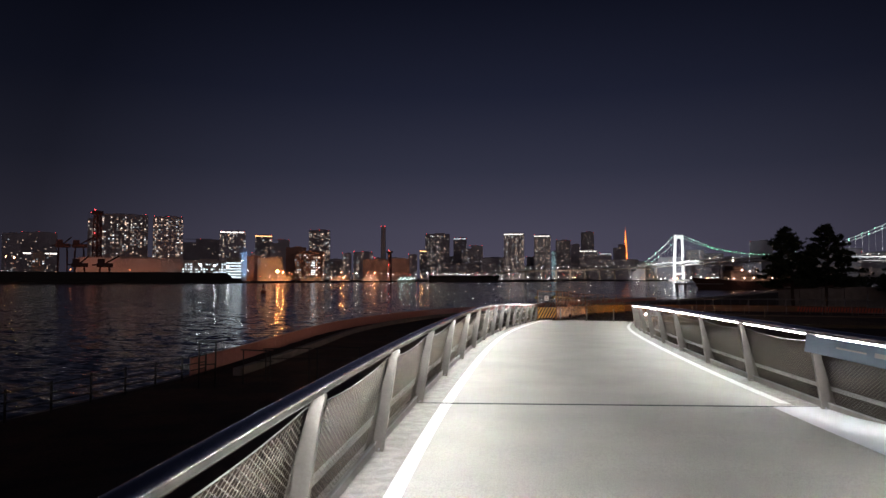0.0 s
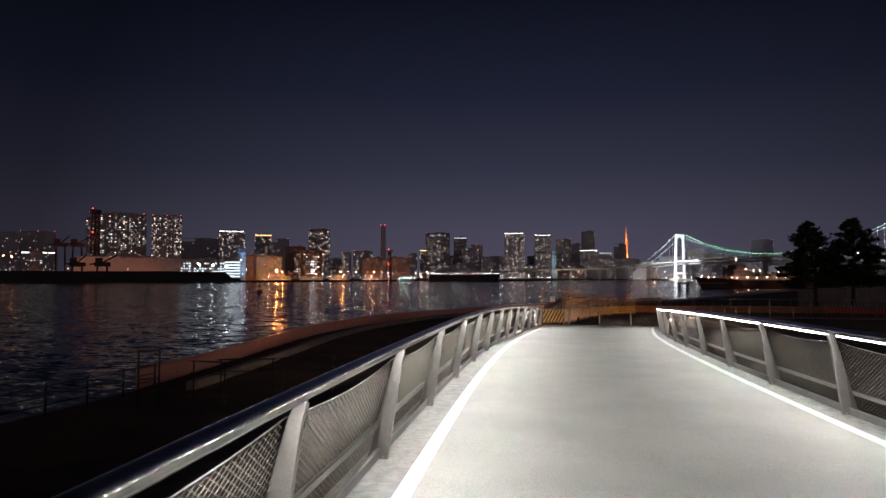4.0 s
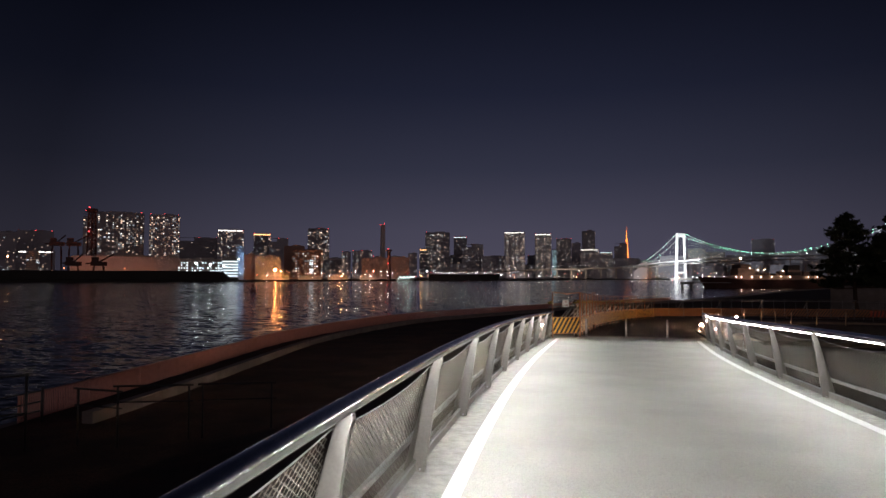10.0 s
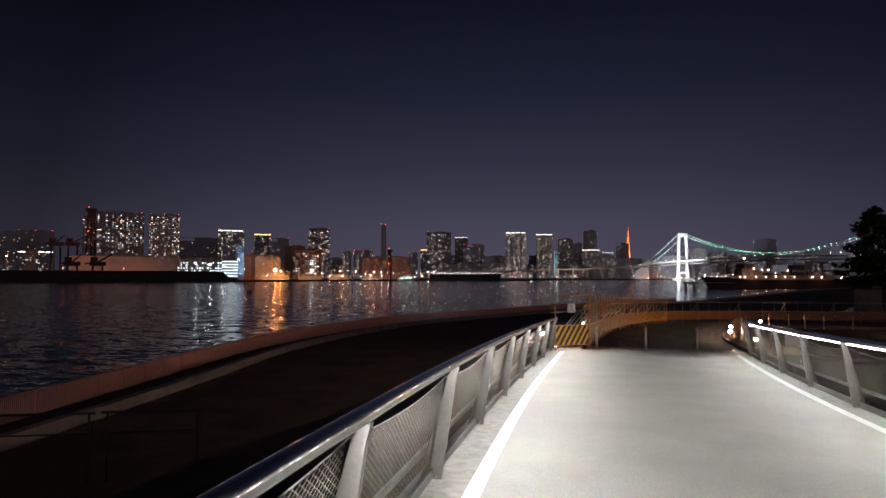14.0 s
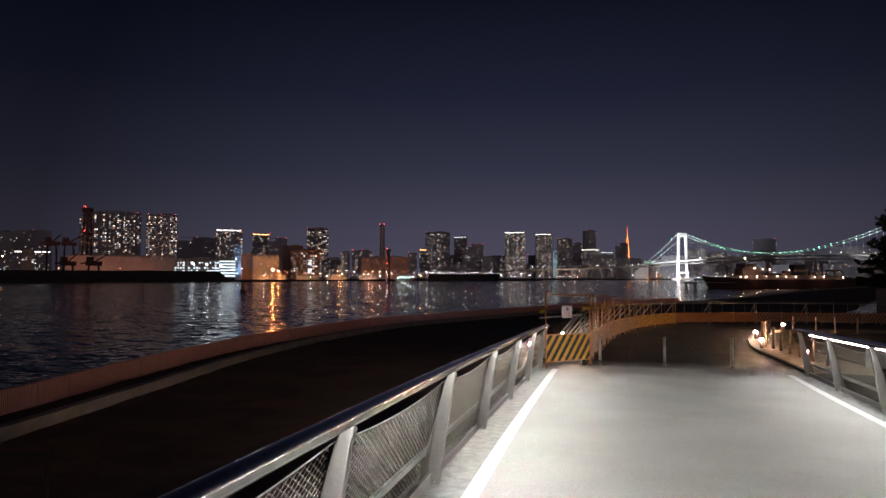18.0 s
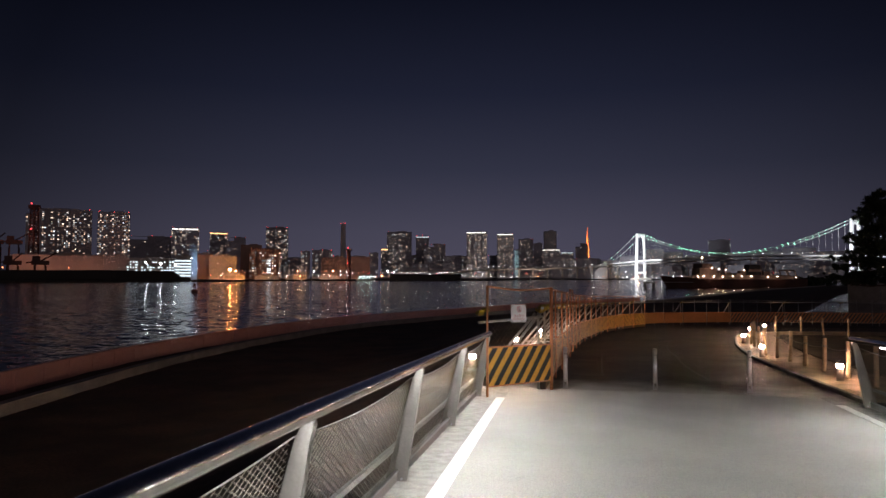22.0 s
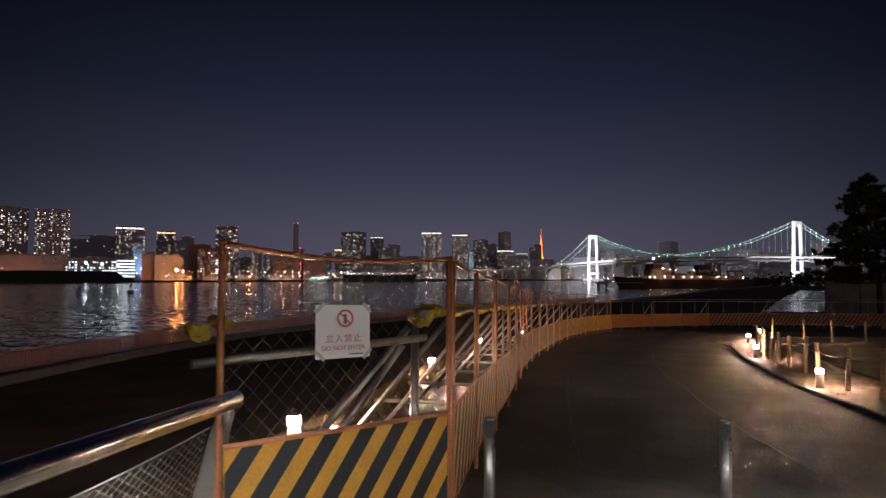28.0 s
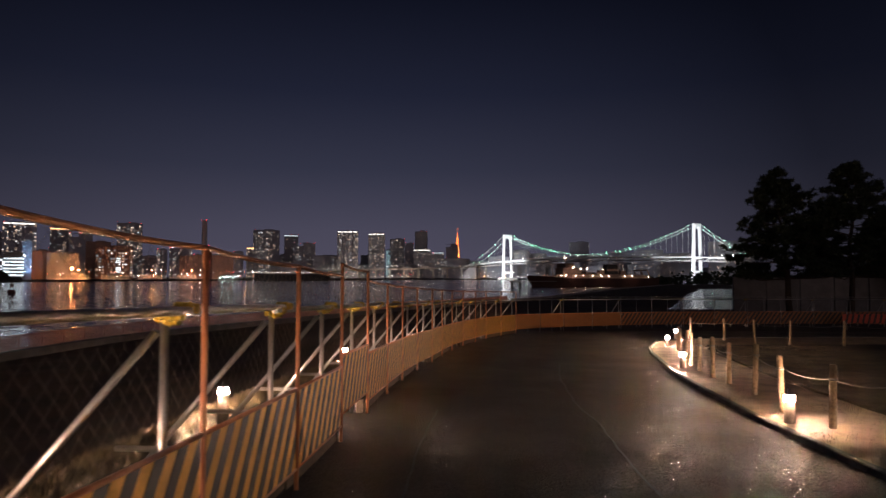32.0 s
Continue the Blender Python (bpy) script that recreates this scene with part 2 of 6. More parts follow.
# polished stone tips in the asphalt glint
g_noise = nt.nodes.new("ShaderNodeTexNoise")
g_noise.inputs["Scale"].default_value, g_noise.inputs["Detail"].default_value = 85.0, 1.0
g_map = nt.nodes.new("ShaderNodeMapRange")
for slot, v in zip((1, 2, 3, 4), (0.58, 0.66, 0.80, 0.24)):
    g_map.inputs[slot].default_value = v
nt.links.new(a_tc.outputs["Object"], g_noise.inputs["Vector"])
nt.links.new(g_noise.outputs["Fac"], g_map.inputs[0])
nt.links.new(g_map.outputs[0], bs.inputs["Roughness"])

# harbour water: dark, glossy, ruffled at two scales
WATER = bpy.data.materials.new("harbour_water")
WATER.use_nodes = True
nt = WATER.node_tree
bs = nt.nodes["Principled BSDF"]
bs.inputs["Base Color"].default_value = (0.004, 0.005, 0.008, 1)
bs.inputs["Roughness"].default_value = 0.08
bs.inputs["IOR"].default_value = 1.33
tc = nt.nodes.new("ShaderNodeTexCoord")
mp = nt.nodes.new("ShaderNodeMapping")
mp.inputs["Rotation"].default_value[2] = radians(25)
mp.inputs["Scale"].default_value = (0.5, 1.0, 1.0)
slopes = []
for size, detail, lift in ((1.7, 3.0, 0.46), (0.5, 3.0, 0.36), (0.09, 2.0, 0.03)):
    w_n = nt.nodes.new("ShaderNodeTexNoise")
    w_n.inputs["Scale"].default_value, w_n.inputs["Detail"].default_value = size, detail
    w_c = nt.nodes.new("ShaderNodeVectorMath")
    w_c.operation = "SUBTRACT"
    w_c.inputs[1].default_value = (0.5, 0.5, 0.5)
    w_s = nt.nodes.new("ShaderNodeVectorMath")
    w_s.operation = "MULTIPLY"
    w_s.inputs[1].default_value = (lift, lift, 0.0)
    nt.links.new(mp.outputs[0], w_n.inputs["Vector"])
    nt.links.new(w_n.outputs["Color"], w_c.inputs[0])
    nt.links.new(w_c.outputs[0], w_s.inputs[0])
    slopes.append(w_s.outputs[0])
nt.links.new(tc.outputs["Object"], mp.inputs[0])
up = None
for s_out in slopes:
    w_a = nt.nodes.new("ShaderNodeVectorMath")
    w_a.operation = "ADD"
    nt.links.new(s_out, w_a.inputs[0])
    if up is None:
        w_a.inputs[1].default_value = (0, 0, 1)
    else:
        nt.links.new(up, w_a.inputs[1])
    up = w_a.outputs[0]
w_norm = nt.nodes.new("ShaderNodeVectorMath")
w_norm.operation = "NORMALIZE"
nt.links.new(up, w_norm.inputs[0])
nt.links.new(w_norm.outputs[0], bs.inputs["Normal"])


# ---- mesh helpers ----
def box(bm, sx, sy, sz, m=None, bevel=0.0):
    """A box of that size about the origin of m."""
    m = m or Matrix()
    r = bmesh.ops.create_cube(bm, size=1.0, matrix=m @ Matrix.Diagonal((sx, sy, sz, 1)))
    if bevel:
        edges = list({e for v in r["verts"] for e in v.link_edges})
        bmesh.ops.bevel(bm, geom=edges, offset=bevel, segments=1, affect="EDGES")


def tube(bm, a, b, r, seg=8, r2=None, caps=True):
    """A round bar from a to b."""
    a, b = Vector(a), Vector(b)
    q = (b - a).to_track_quat("Z", "Y").to_matrix()
    r2 = r if r2 is None else r2
    ring = []
    for p, rad in ((a, r), (b, r2)):
        ring.append([bm.verts.new(p + q @ Vector((rad * math.cos(k * math.tau / seg), rad * math.sin(k * math.tau / seg), 0))) for k in range(seg)])
    for k in range(seg):
        f = bm.faces.new((ring[0][k], ring[0][(k + 1) % seg], ring[1][(k + 1) % seg], ring[1][k]))
        f.smooth = seg > 5
    if caps:
        bm.faces.new(ring[0][::-1])
        bm.faces.new(ring[1])


def sweep(bm, pts, section, closed=True, up=Vector((0, 0, 1))):
    """Carry a section (sideways, up) along a line of points."""
    pts = [Vector(p) for p in pts]
    rings = []
    for i, p in enumerate(pts):
        t = (pts[min(i + 1, len(pts) - 1)] - pts[max(i - 1, 0)]).normalized()
        side = t.cross(up).normalized()
        rings.append([bm.verts.new(p + side * s + up * h) for s, h in section])
    n = len(section)
    for r0, r1 in zip(rings, rings[1:]):
        for k in range(n if closed else n - 1):
            bm.faces.new((r0[k], r0[(k + 1) % n], r1[(k + 1) % n], r1[k]))
    if closed:
        bm.faces.new(rings[0][::-1])
        bm.faces.new(rings[-1])


def prism(bm, outline, y0, y1, m=None):
    """An outline (x, z) drawn out from y0 to y1."""
    m = m or Matrix()
    a = [bm.verts.new(m @ Vector((x, y0, z))) for x, z in outline]
    b = [bm.verts.new(m @ Vector((x, y1, z))) for x, z in outline]
    bm.faces.new(a)
    bm.faces.new(b[::-1])
    for i in range(len(a)):
        j = (i + 1) % len(a)
        bm.faces.new((a[j], a[i], b[i], b[j]))


def mesh_of(name, bm, material):
    bmesh.ops.recalc_face_normals(bm, faces=bm.faces)
    me = bpy.data.meshes.new(name)
    bm.to_mesh(me)
    bm.free()
    me.materials.append(material)
    return me


def part(name, bm, material, parent=None, label=""):
    """One mesh object under a thing or a part, or by itself."""
    ob = new(name, bm if isinstance(bm, bpy.types.Mesh) else mesh_of(name, bm, material))
    if parent:
        ob.parent = parent
    return tagged(ob, label)


def thing(name, label, category, group="", kind="", m=None):
    ob = tagged(new(name), label, category, group, kind)
    if m is not None:
        ob.matrix_basis = m
    return ob


def quads(name, verts, faces, material, parent=None, smooth=False):
    me = bpy.data.meshes.new(name)
    me.from_pydata(verts, [], faces)
    me.materials.append(material)
    if smooth:
        me.polygons.foreach_set("use_smooth", [True] * len(me.polygons))
    ob = new(name, me)
    if parent:
        ob.parent = parent
    return ob


def wires(lines, r, sides=3):
    """Thin straight wires as prisms: vertices and faces."""
    vs, fs = [], []
    for a, b in lines:
        a, b = Vector(a), Vector(b)
        q = (b - a).to_track_quat("Z", "Y").to_matrix()
        base = len(vs)
        off = [q @ Vector((r * math.cos(k * math.tau / sides), r * math.sin(k * math.tau / sides), 0)) for k in range(sides)]
        vs += [a + o for o in off] + [b + o for o in off]
        fs += [(base + k, base + (k + 1) % sides, base + sides + (k + 1) % sides, base + sides + k) for k in range(sides)]
    return vs, fs


# ---- plan of the ramp and the shore ----
BEND_Y = np.linspace(-34, 0, 8)
BEND_LEFT, BEND_RIGHT = (0.052, 0.095, 0.065, 0.023, 0.004, 0.006, 0.024, 0.005), (-0.122, -0.085, -0.044, -0.019, -0.027, -0.044, -0.006, 0.007)
BEND_Z = (-0.035, 0.001, 0.038, 0.044, 0.022, -0.006, -0.018, -0.001)


def bend(y, by):
    """Small smooth departures of the ramp from its main curve."""
    return sum(float(np.interp(y + d, BEND_Y, by)) for d in (-2, -1, 0, 1, 2)) / 5


def ramp_z(y):
    """Height of the ramp and of the path below it."""
    if y > 30:
        return -0.95 - 0.02 * (y - 30)
    k = [-2.2493e-11, -3.0831e-09, 5.9022e-09, 1.11152e-05, -1.40410e-05, -0.0380348, 0.0097550]
    return float(np.polyval(k, max(y, -60))) + bend(y, BEND_Z)


def left_x(y):
    """Foot of the rail on the water side."""
    return float(np.polyval([1.85886e-07, -6.34112e-06, 0.001359061, 0.005910652, -2.018506], y)) + bend(y, BEND_LEFT)


def right_x(y):
    return float(np.polyval([-4.48208e-07, -6.62457e-05, 0.001685027, 0.07189733, 4.0035776], y)) + bend(y, BEND_RIGHT)


def smooth01(v):
    v = min(1.0, max(0.0, v))
    return v * v * (3 - 2 * v)


def rail_frame(side, y):
    """Foot of the rail, way along it, way in to the deck."""
    fx = left_x if side < 0 else right_x
    p = Vector((fx(y), y, ramp_z(y)))
    t = Vector((fx(y + 0.2) - fx(y - 0.2), 0.4, 0)).normalized()
    inward = Vector((t.y, -t.x, 0)) * (1 if side < 0 else -1)
    return p, t, inward


WATER_Z = -4.8
JOINT_Y = -32.0
SHORE = [(-20.9, -90), (-21.0, -9), (-22.4, 1), (-24.2, 11), (-25.9, 21), (-26.3, 31), (-25.5, 43), (-23.6, 53), (-18.6, 64), (-5, 96), (18, 136), (69, 262), (160, 450)]


def shore_x(y):
    return float(np.interp(y, [p[1] for p in SHORE], [p[0] for p in SHORE]))


def ground_z(x, y):
    """Land: flush with the path, falling to the shore walk and to a cove behind the far fence."""
    low = -3.1
    pz = ramp_z(y) - 0.12
    if y < -4:
        pz = pz - 1.6 * smooth01((-4 - y) / 9)
    h = low + (pz - low) * smooth01((x + 13) / 10.5)
    if x > 3:
        h = pz
    if -3 < y < 28 and x < 0:
        # steep grassy drop past the lamps behind the fence
        h -= 0.32 * (h - low) * smooth01((fence_x(y) - 2.2 - x) / 1.1) * smooth01((y + 3) / 3) * smooth01((28 - y) / 4)
    if y > 34:
        fall = smooth01((y - 34) / 30)
        h = h + (low - h) * fall
        cove = smooth01((y - 96) / 14) * smooth01((x - 29 - 0.41 * (y - 96)) / 8) * smooth01((420 - y) / 60)
        h = h - 3.2 * cove
    return h + 0.05 * noise.noise(Vector((x * 0.5, y * 0.5, 0)))


CURB = [(3.95, -1.0), (4.12, 1.25), (4.24, 3.54), (4.34, 5.41), (4.58, 8.11), (4.92, 10.5), (5.46, 13.62), (6.51, 18.3), (7.15, 20.49), (8.1, 22.78), (9.7, 24.13), (12.62, 24.96), (18.18, 25.48), (40.4, 26.0)]


def curb_x(y):
    return float(np.interp(y, [p[1] for p in CURB], [p[0] for p in CURB]))


FENCE = [(-0.84, -0.38), (-0.80, 1.32), (-0.69, 3.17), (-0.58, 4.95), (-0.49, 6.84), (-0.41, 8.6), (-0.28, 10.5), (-0.13, 12.35), (0.10, 14.2), (0.43, 16.1), (0.78, 18.7), (1.33, 21.2), (2.48, 25.2), (3.95, 28.2), (6.6, 30.8), (10.1, 32.6), (14.9, 33.8), (20, 34.2), (28, 33.6)]


def fence_x(y):
    return float(np.interp(y, [p[1] for p in FENCE[:14]], [p[0] for p in FENCE[:14]]))


# ---- water, land, shore walk ----
def grid(name, xs, ys, height, material, label, category, keep=None):
    vs, fs, at = [], [], {}
    for j, y in enumerate(ys):
        for i, x in enumerate(xs):
            at[i, j] = len(vs)
            vs.append((x, y, height(x, y)))
    for j in range(len(ys) - 1):
        for i in range(len(xs) - 1):
            if keep is None or keep((xs[i] + xs[i + 1]) / 2, (ys[j] + ys[j + 1]) / 2):
                fs.append((at[i, j], at[i + 1, j], at[i + 1, j + 1], at[i, j + 1]))
    return tagged(quads(name, vs, fs, material, smooth=True), label, category, kind="structure")


grid("water", [-4500, -1500, -500, 0, 500, 1500, 4500], [-300, 0, 300, 900, 2000, 4900], lambda x, y: WATER_Z, WATER, "dark harbour water with small night ripples", "water")


def land_z(x, y):
    if -1 < y < 22.5 and x > curb_x(y) + 0.9:
        return ramp_z(y) + 0.03 + 0.03 * noise.noise(Vector((x, y, 3)))
    return ground_z(x, y)


ys = [-90, -75, -60] + [-50 + 2.0 * k for k in range(23)] + [-4 + 0.5 * k for k in range(80)] + [36 + 3 * k for k in range(25)] + [112 + 14 * k for k in range(26)]
vs, fs = [], []
cols = 60
for y in ys:
    x0 = shore_x(y)
    for i in range(cols):
        u = i / (cols - 1)
        x = x0 + (u * 32 if u < 0.8 else 25.6 + (u - 0.8) / 0.2 * 130)
        vs.append((x, y, land_z(x, y)))
for j in range(len(ys) - 1):
    for i in range(cols - 1):
        a = j * cols + i
        fs.append((a, a + 1, a + cols + 1, a + cols))
tagged(quads("ground", vs, fs, SOIL, smooth=True), "dark rough turf falling to the shore walk", "ground", kind="structure")


def shore_line(off, z, step=2.0, y0=-60.0, y1=440.0):
    """Points along the shore, off metres to its land side."""
    pts = []
    for (xa, ya), (xb, yb) in zip(SHORE, SHORE[1:]):
        n = max(1, round(math.hypot(xb - xa, yb - ya) / step))
        pts += [Vector((xa + (xb - xa) * k / n, ya + (yb - ya) * k / n, 0)) for k in range(n)]
    pts.append(Vector((*SHORE[-1], 0)))
    for _ in range(6):
        pts = [pts[0]] + [(pts[k - 1] + 2 * pts[k] + pts[k + 1]) / 4 for k in range(1, len(pts) - 1)] + [pts[-1]]
    out = []
    for k, p in enumerate(pts):
        t = (pts[min(k + 1, len(pts) - 1)] - pts[max(k - 1, 0)]).normalized()
        q = p + Vector((t.y, -t.x, 0)) * off
        if y0 <= q.y <= y1:
            out.append(Vector((q.x, q.y, z)))
    return out


bm = bmesh.new()
sweep(bm, shore_line(-0.2, -3.22), [(-0.5, -3.0), (0.55, -3.0), (0.55, 0.0), (-0.5, 0.0)])
tagged(part("seawall", bm, LEDGE), "grey concrete seawall along the water", "seawall", kind="structure")
bm = bmesh.new()
sweep(bm, shore_line(2.75, -3.1, y0=-7.0), [(-0.22, -0.6), (0.22, -0.6), (0.22, 0.45), (-0.22, 0.45)])
tagged(part("ledge", bm, LEDGE), "low concrete ledge behind the shore railing", "ledge", kind="structure")

bm = bmesh.new()
sweep(bm, shore_line(1.5, -3.1, y0=60.0), [(-1.0, -0.4), (1.0, -0.4), (1.0, 0.02), (-1.0, 0.02)])
tagged(part("shore_walk", bm, mat("pale_walk_concrete", (0.62, 0.57, 0.56), 0.8, grain=0.15, scale=0.4)), "pale concrete walk along the far breakwater", "walkway", kind="structure")

# shore railing in bays of red-brown bars
RB = 2.0
bm = bmesh.new()
bar_vs, bar_fs = wires([((x, 0, 0.10), (x, 0, 1.04)) for x in np.arange(0.06, RB, 0.10)], 0.030, 4)
bars_me = bpy.data.meshes.new("bars")
bars_me.from_pydata([tuple(v) for v in bar_vs], [], bar_fs)
bars_me.materials.append(REDRAIL)
bm = bmesh.new()
box(bm, RB, 0.06, 0.05, pose(RB / 2, 0, 1.07))
rail_me = mesh_of("top_rail", bm, REDRAIL)
bm = bmesh.new()
box(bm, RB, 0.04, 0.04, pose(RB / 2, 0, 0.10))
low_me = mesh_of("bottom_rail", bm, REDRAIL)
bm = bmesh.new()
box(bm, 0.08, 0.08, 1.12, pose(0, 0, 0.54), 0.008)
post_me = mesh_of("post", bm, REDRAIL)
line = shore_line(-0.1, -3.22, step=RB, y0=-8.8, y1=130)
for a, b in zip(line, line[1:]):
    ang = math.degrees(math.atan2(b.y - a.y, b.x - a.x))
    k = (b - a).length / RB
    bay = thing("shore_railing", "red-brown painted steel railing bay on the seawall", "railing", "shore railing bays", m=pose(*a, 0, 0, ang) @ Matrix.Diagonal((k, 1, 1, 1)))
    for nm, me in (("bar_infill", bars_me), ("top_rail", rail_me), ("bottom_rail", low_me), ("post", post_me)):
        o = part(nm, me, None, bay)
        if nm == "bar_infill":
            tagged(o, kind="stuff")


# plain dark pipe railing along the older quay beside the ramp
for k in range(17):
    y = -6.8 - 2.2 * k
    ob = thing("pipe_railing", "dark steel pipe railing bay on the quay edge", "railing", "quay pipe railing bays", m=pose(-20.6, y, -3.12, 0, 0, -90))
    bm = bmesh.new()
    tube(bm, (0, 0, 0), (0, 0, 1.32), 0.05, 6)
    part("post", bm, BLACK, ob)
    for zz in (0.45, 0.8, 1.2):
        bm = bmesh.new()
        tube(bm, (0, 0, zz), (2.2, 0, zz), 0.03, 6)
        part("bar", bm, BLACK, ob)


# tall pipe frame and low pipe barriers standing on the quay
frame_ = thing("pipe_gate", "dark steel pipe gate frame on the old quay", "gate", m=pose(-18.15, -11.05, -3.12, 0, 0, 54.5))
for a, b in (((0, 0, 0), (0, 0, 2.42)), ((0.86, 0, 0), (0.86, 0, 2.42))):
    bm = bmesh.new()
    tube(bm, a, b, 0.045, 8)
    part("post", bm, BLACK, frame_)
bm = bmesh.new()
tube(bm, (-0.05, 0, 2.40), (0.91, 0, 2.40), 0.04, 8)
part("top_bar", bm, BLACK, frame_)
bm = bmesh.new()
tube(bm, (0.02, 0, 1.2), (0.84, 0, 1.2), 0.03, 8)
part("middle_bar", bm, BLACK, frame_)
for x, y, length, turn in ((-16.83, -9.26, 1.95, -4), (-15.9, -8.6, 2.6, 22), (-13.4, -7.5, 2.6, 24)):
    ob = thing("pipe_barrier", "dark steel pipe barrier standing on the quay", "barrier", "quay pipe barriers", m=pose(x, y, -3.12, 0, 0, turn))
    for px in (0.15, length - 0.15):
        bm = bmesh.new()
        tube(bm, (px, 0, 0), (px, 0, 1.82), 0.035, 8)
        part("post", bm, BLACK, ob)
    for zz, r in ((1.84, 0.035), (1.3, 0.025)):
        bm = bmesh.new()
        tube(bm, (0, 0, zz), (length, 0, zz), r, 8)
        part("bar", bm, BLACK, ob)


# ---- the ramp ----
def ribbon(bm, y0, y1, fa, fb, up, down, step=0.8):
    """A slab between two lines of the plan, following the ramp."""
    n = max(1, round((y1 - y0) / step))
    rows = []
    for k in range(n + 1):
        y = y0 + (y1 - y0) * k / n
        z = ramp_z(y)
        rows.append([bm.verts.new(p) for p in ((fa(y), y, z + up), (fb(y), y, z + up), (fb(y), y, z + down), (fa(y), y, z + down))])
    for r, s in zip(rows, rows[1:]):
        for k in range(4):
            bm.faces.new((r[k], r[(k + 1) % 4], s[(k + 1) % 4], s[k]))
    bm.faces.new(rows[0])
    bm.faces.new(rows[-1][::-1])


DECK_END = -0.25
bm = bmesh.new()
ribbon(bm, -58.0, DECK_END, lambda y: left_x(y) + 0.470, lambda y: right_x(y) - 0.435, 0.0, -0.35)
deck = tagged(part("deck", bm, DECK), "pale concrete ramp deck, worn smooth", "deck", kind="structure")
for f0, f1 in ((lambda y: left_x(y) - 0.16, lambda y: left_x(y) + 0.330), (lambda y: right_x(y) - 0.295, lambda y: right_x(y) + 0.16)):
    bm = bmesh.new()
    ribbon(bm, -58.0, DECK_END, f0, f1, 0.004, -0.35)
    part("edge_strip", bm, EDGE, deck, "pebbled concrete edge strip")
bm = bmesh.new()
ribbon(bm, -58.0, DECK_END - 1.3, lambda y: left_x(y) + 0.330, lambda y: left_x(y) + 0.470, 0.003, -0.3)
part("white_line", bm, WHITE_LINE, deck, "white painted line")
for y0, fa_, fb_ in ((DECK_END - 1.3, lambda y: left_x(y) + 0.330, lambda y: left_x(y) + 0.470), (DECK_END - 0.8, lambda y: right_x(y) - 0.435, lambda y: right_x(y) - 0.295)):
    bm = bmesh.new()
    ribbon(bm, y0, DECK_END, fa_, fb_, 0.002, -0.3)
    part("edge_strip", bm, EDGE, deck)
bm = bmesh.new()
ribbon(bm, JOINT_Y + 0.9, DECK_END - 0.8, lambda y: right_x(y) - 0.435, lambda y: right_x(y) - 0.295, 0.003, -0.3)
part("white_line", bm, WHITE_LINE, deck, "white painted line")
bm = bmesh.new()
ribbon(bm, -58.0, JOINT_Y + 0.9, lambda y: right_x(y) - 0.435, lambda y: right_x(y) - 0.295, 0.0, -0.3)
part("edge_strip", bm, DECK, deck)
bm = bmesh.new()
ja, jb = Vector((-0.45, -32.42, 0)), Vector((5.15, -31.20, 0))
jp = [ja.lerp(jb, k / 8) for k in range(9)]
sweep(bm, [Vector((p.x, p.y, ramp_z(p.y))) for p in jp], [(-0.028, -0.1), (0.028, -0.1), (0.028, 0.007), (-0.028, 0.007)])
tagged(part("expansion_joint", bm, BLACK), "dark rubber expansion joint across the deck", "joint", kind="structure")
bm = bmesh.new()
ribbon(bm, -58, DECK_END, lambda y: left_x(y) + 0.1, lambda y: right_x(y) - 0.1, -0.36, -3.2)
tagged(part("ramp_base", bm, LEDGE), "concrete base carrying the ramp", "base", kind="structure")

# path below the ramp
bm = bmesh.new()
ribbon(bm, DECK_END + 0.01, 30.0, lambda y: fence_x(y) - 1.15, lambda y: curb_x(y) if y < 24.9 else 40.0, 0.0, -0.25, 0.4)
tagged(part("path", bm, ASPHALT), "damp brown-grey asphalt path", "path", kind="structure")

# rails
PALE_STEEL = mat("pale_grey_steel", (0.46, 0.46, 0.45), 0.45, 0.3, grain=0.1, scale=6)
POST_Y = {-1: [-1.50 - 2.571 * k for k in range(21)], 1: [-1.20 - 2.52 * k for k in range(21)]}
LEAN, HIGH = 0.20, 0.965
bm = bmesh.new()
prism(bm, [(-0.140, -0.12), (0.062, -0.12), (LEAN - 0.002, 0.86), (LEAN + 0.028, HIGH - 0.02), (LEAN + 0.028, HIGH), (LEAN - 0.032, HIGH), (LEAN - 0.072, 0.88)], -0.028, 0.028)
bmesh.ops.bevel(bm, geom=list(bm.edges), offset=0.005, segments=1, affect="EDGES")
blade_me = mesh_of("post", bm, STEEL_GREY)
bm = bmesh.new()
tube(bm, (0, -0.036, 0.03), (0, 0.036, 0.03), 0.014, 6)
bolt_me = mesh_of("bolt", bm, STAINLESS)
bm = bmesh.new()
box(bm, 0.03, 0.05, 0.03, pose(LEAN + 0.01, 0, HIGH + 0.008), 0.004)
saddle_me = mesh_of("saddle", bm, STAINLESS)


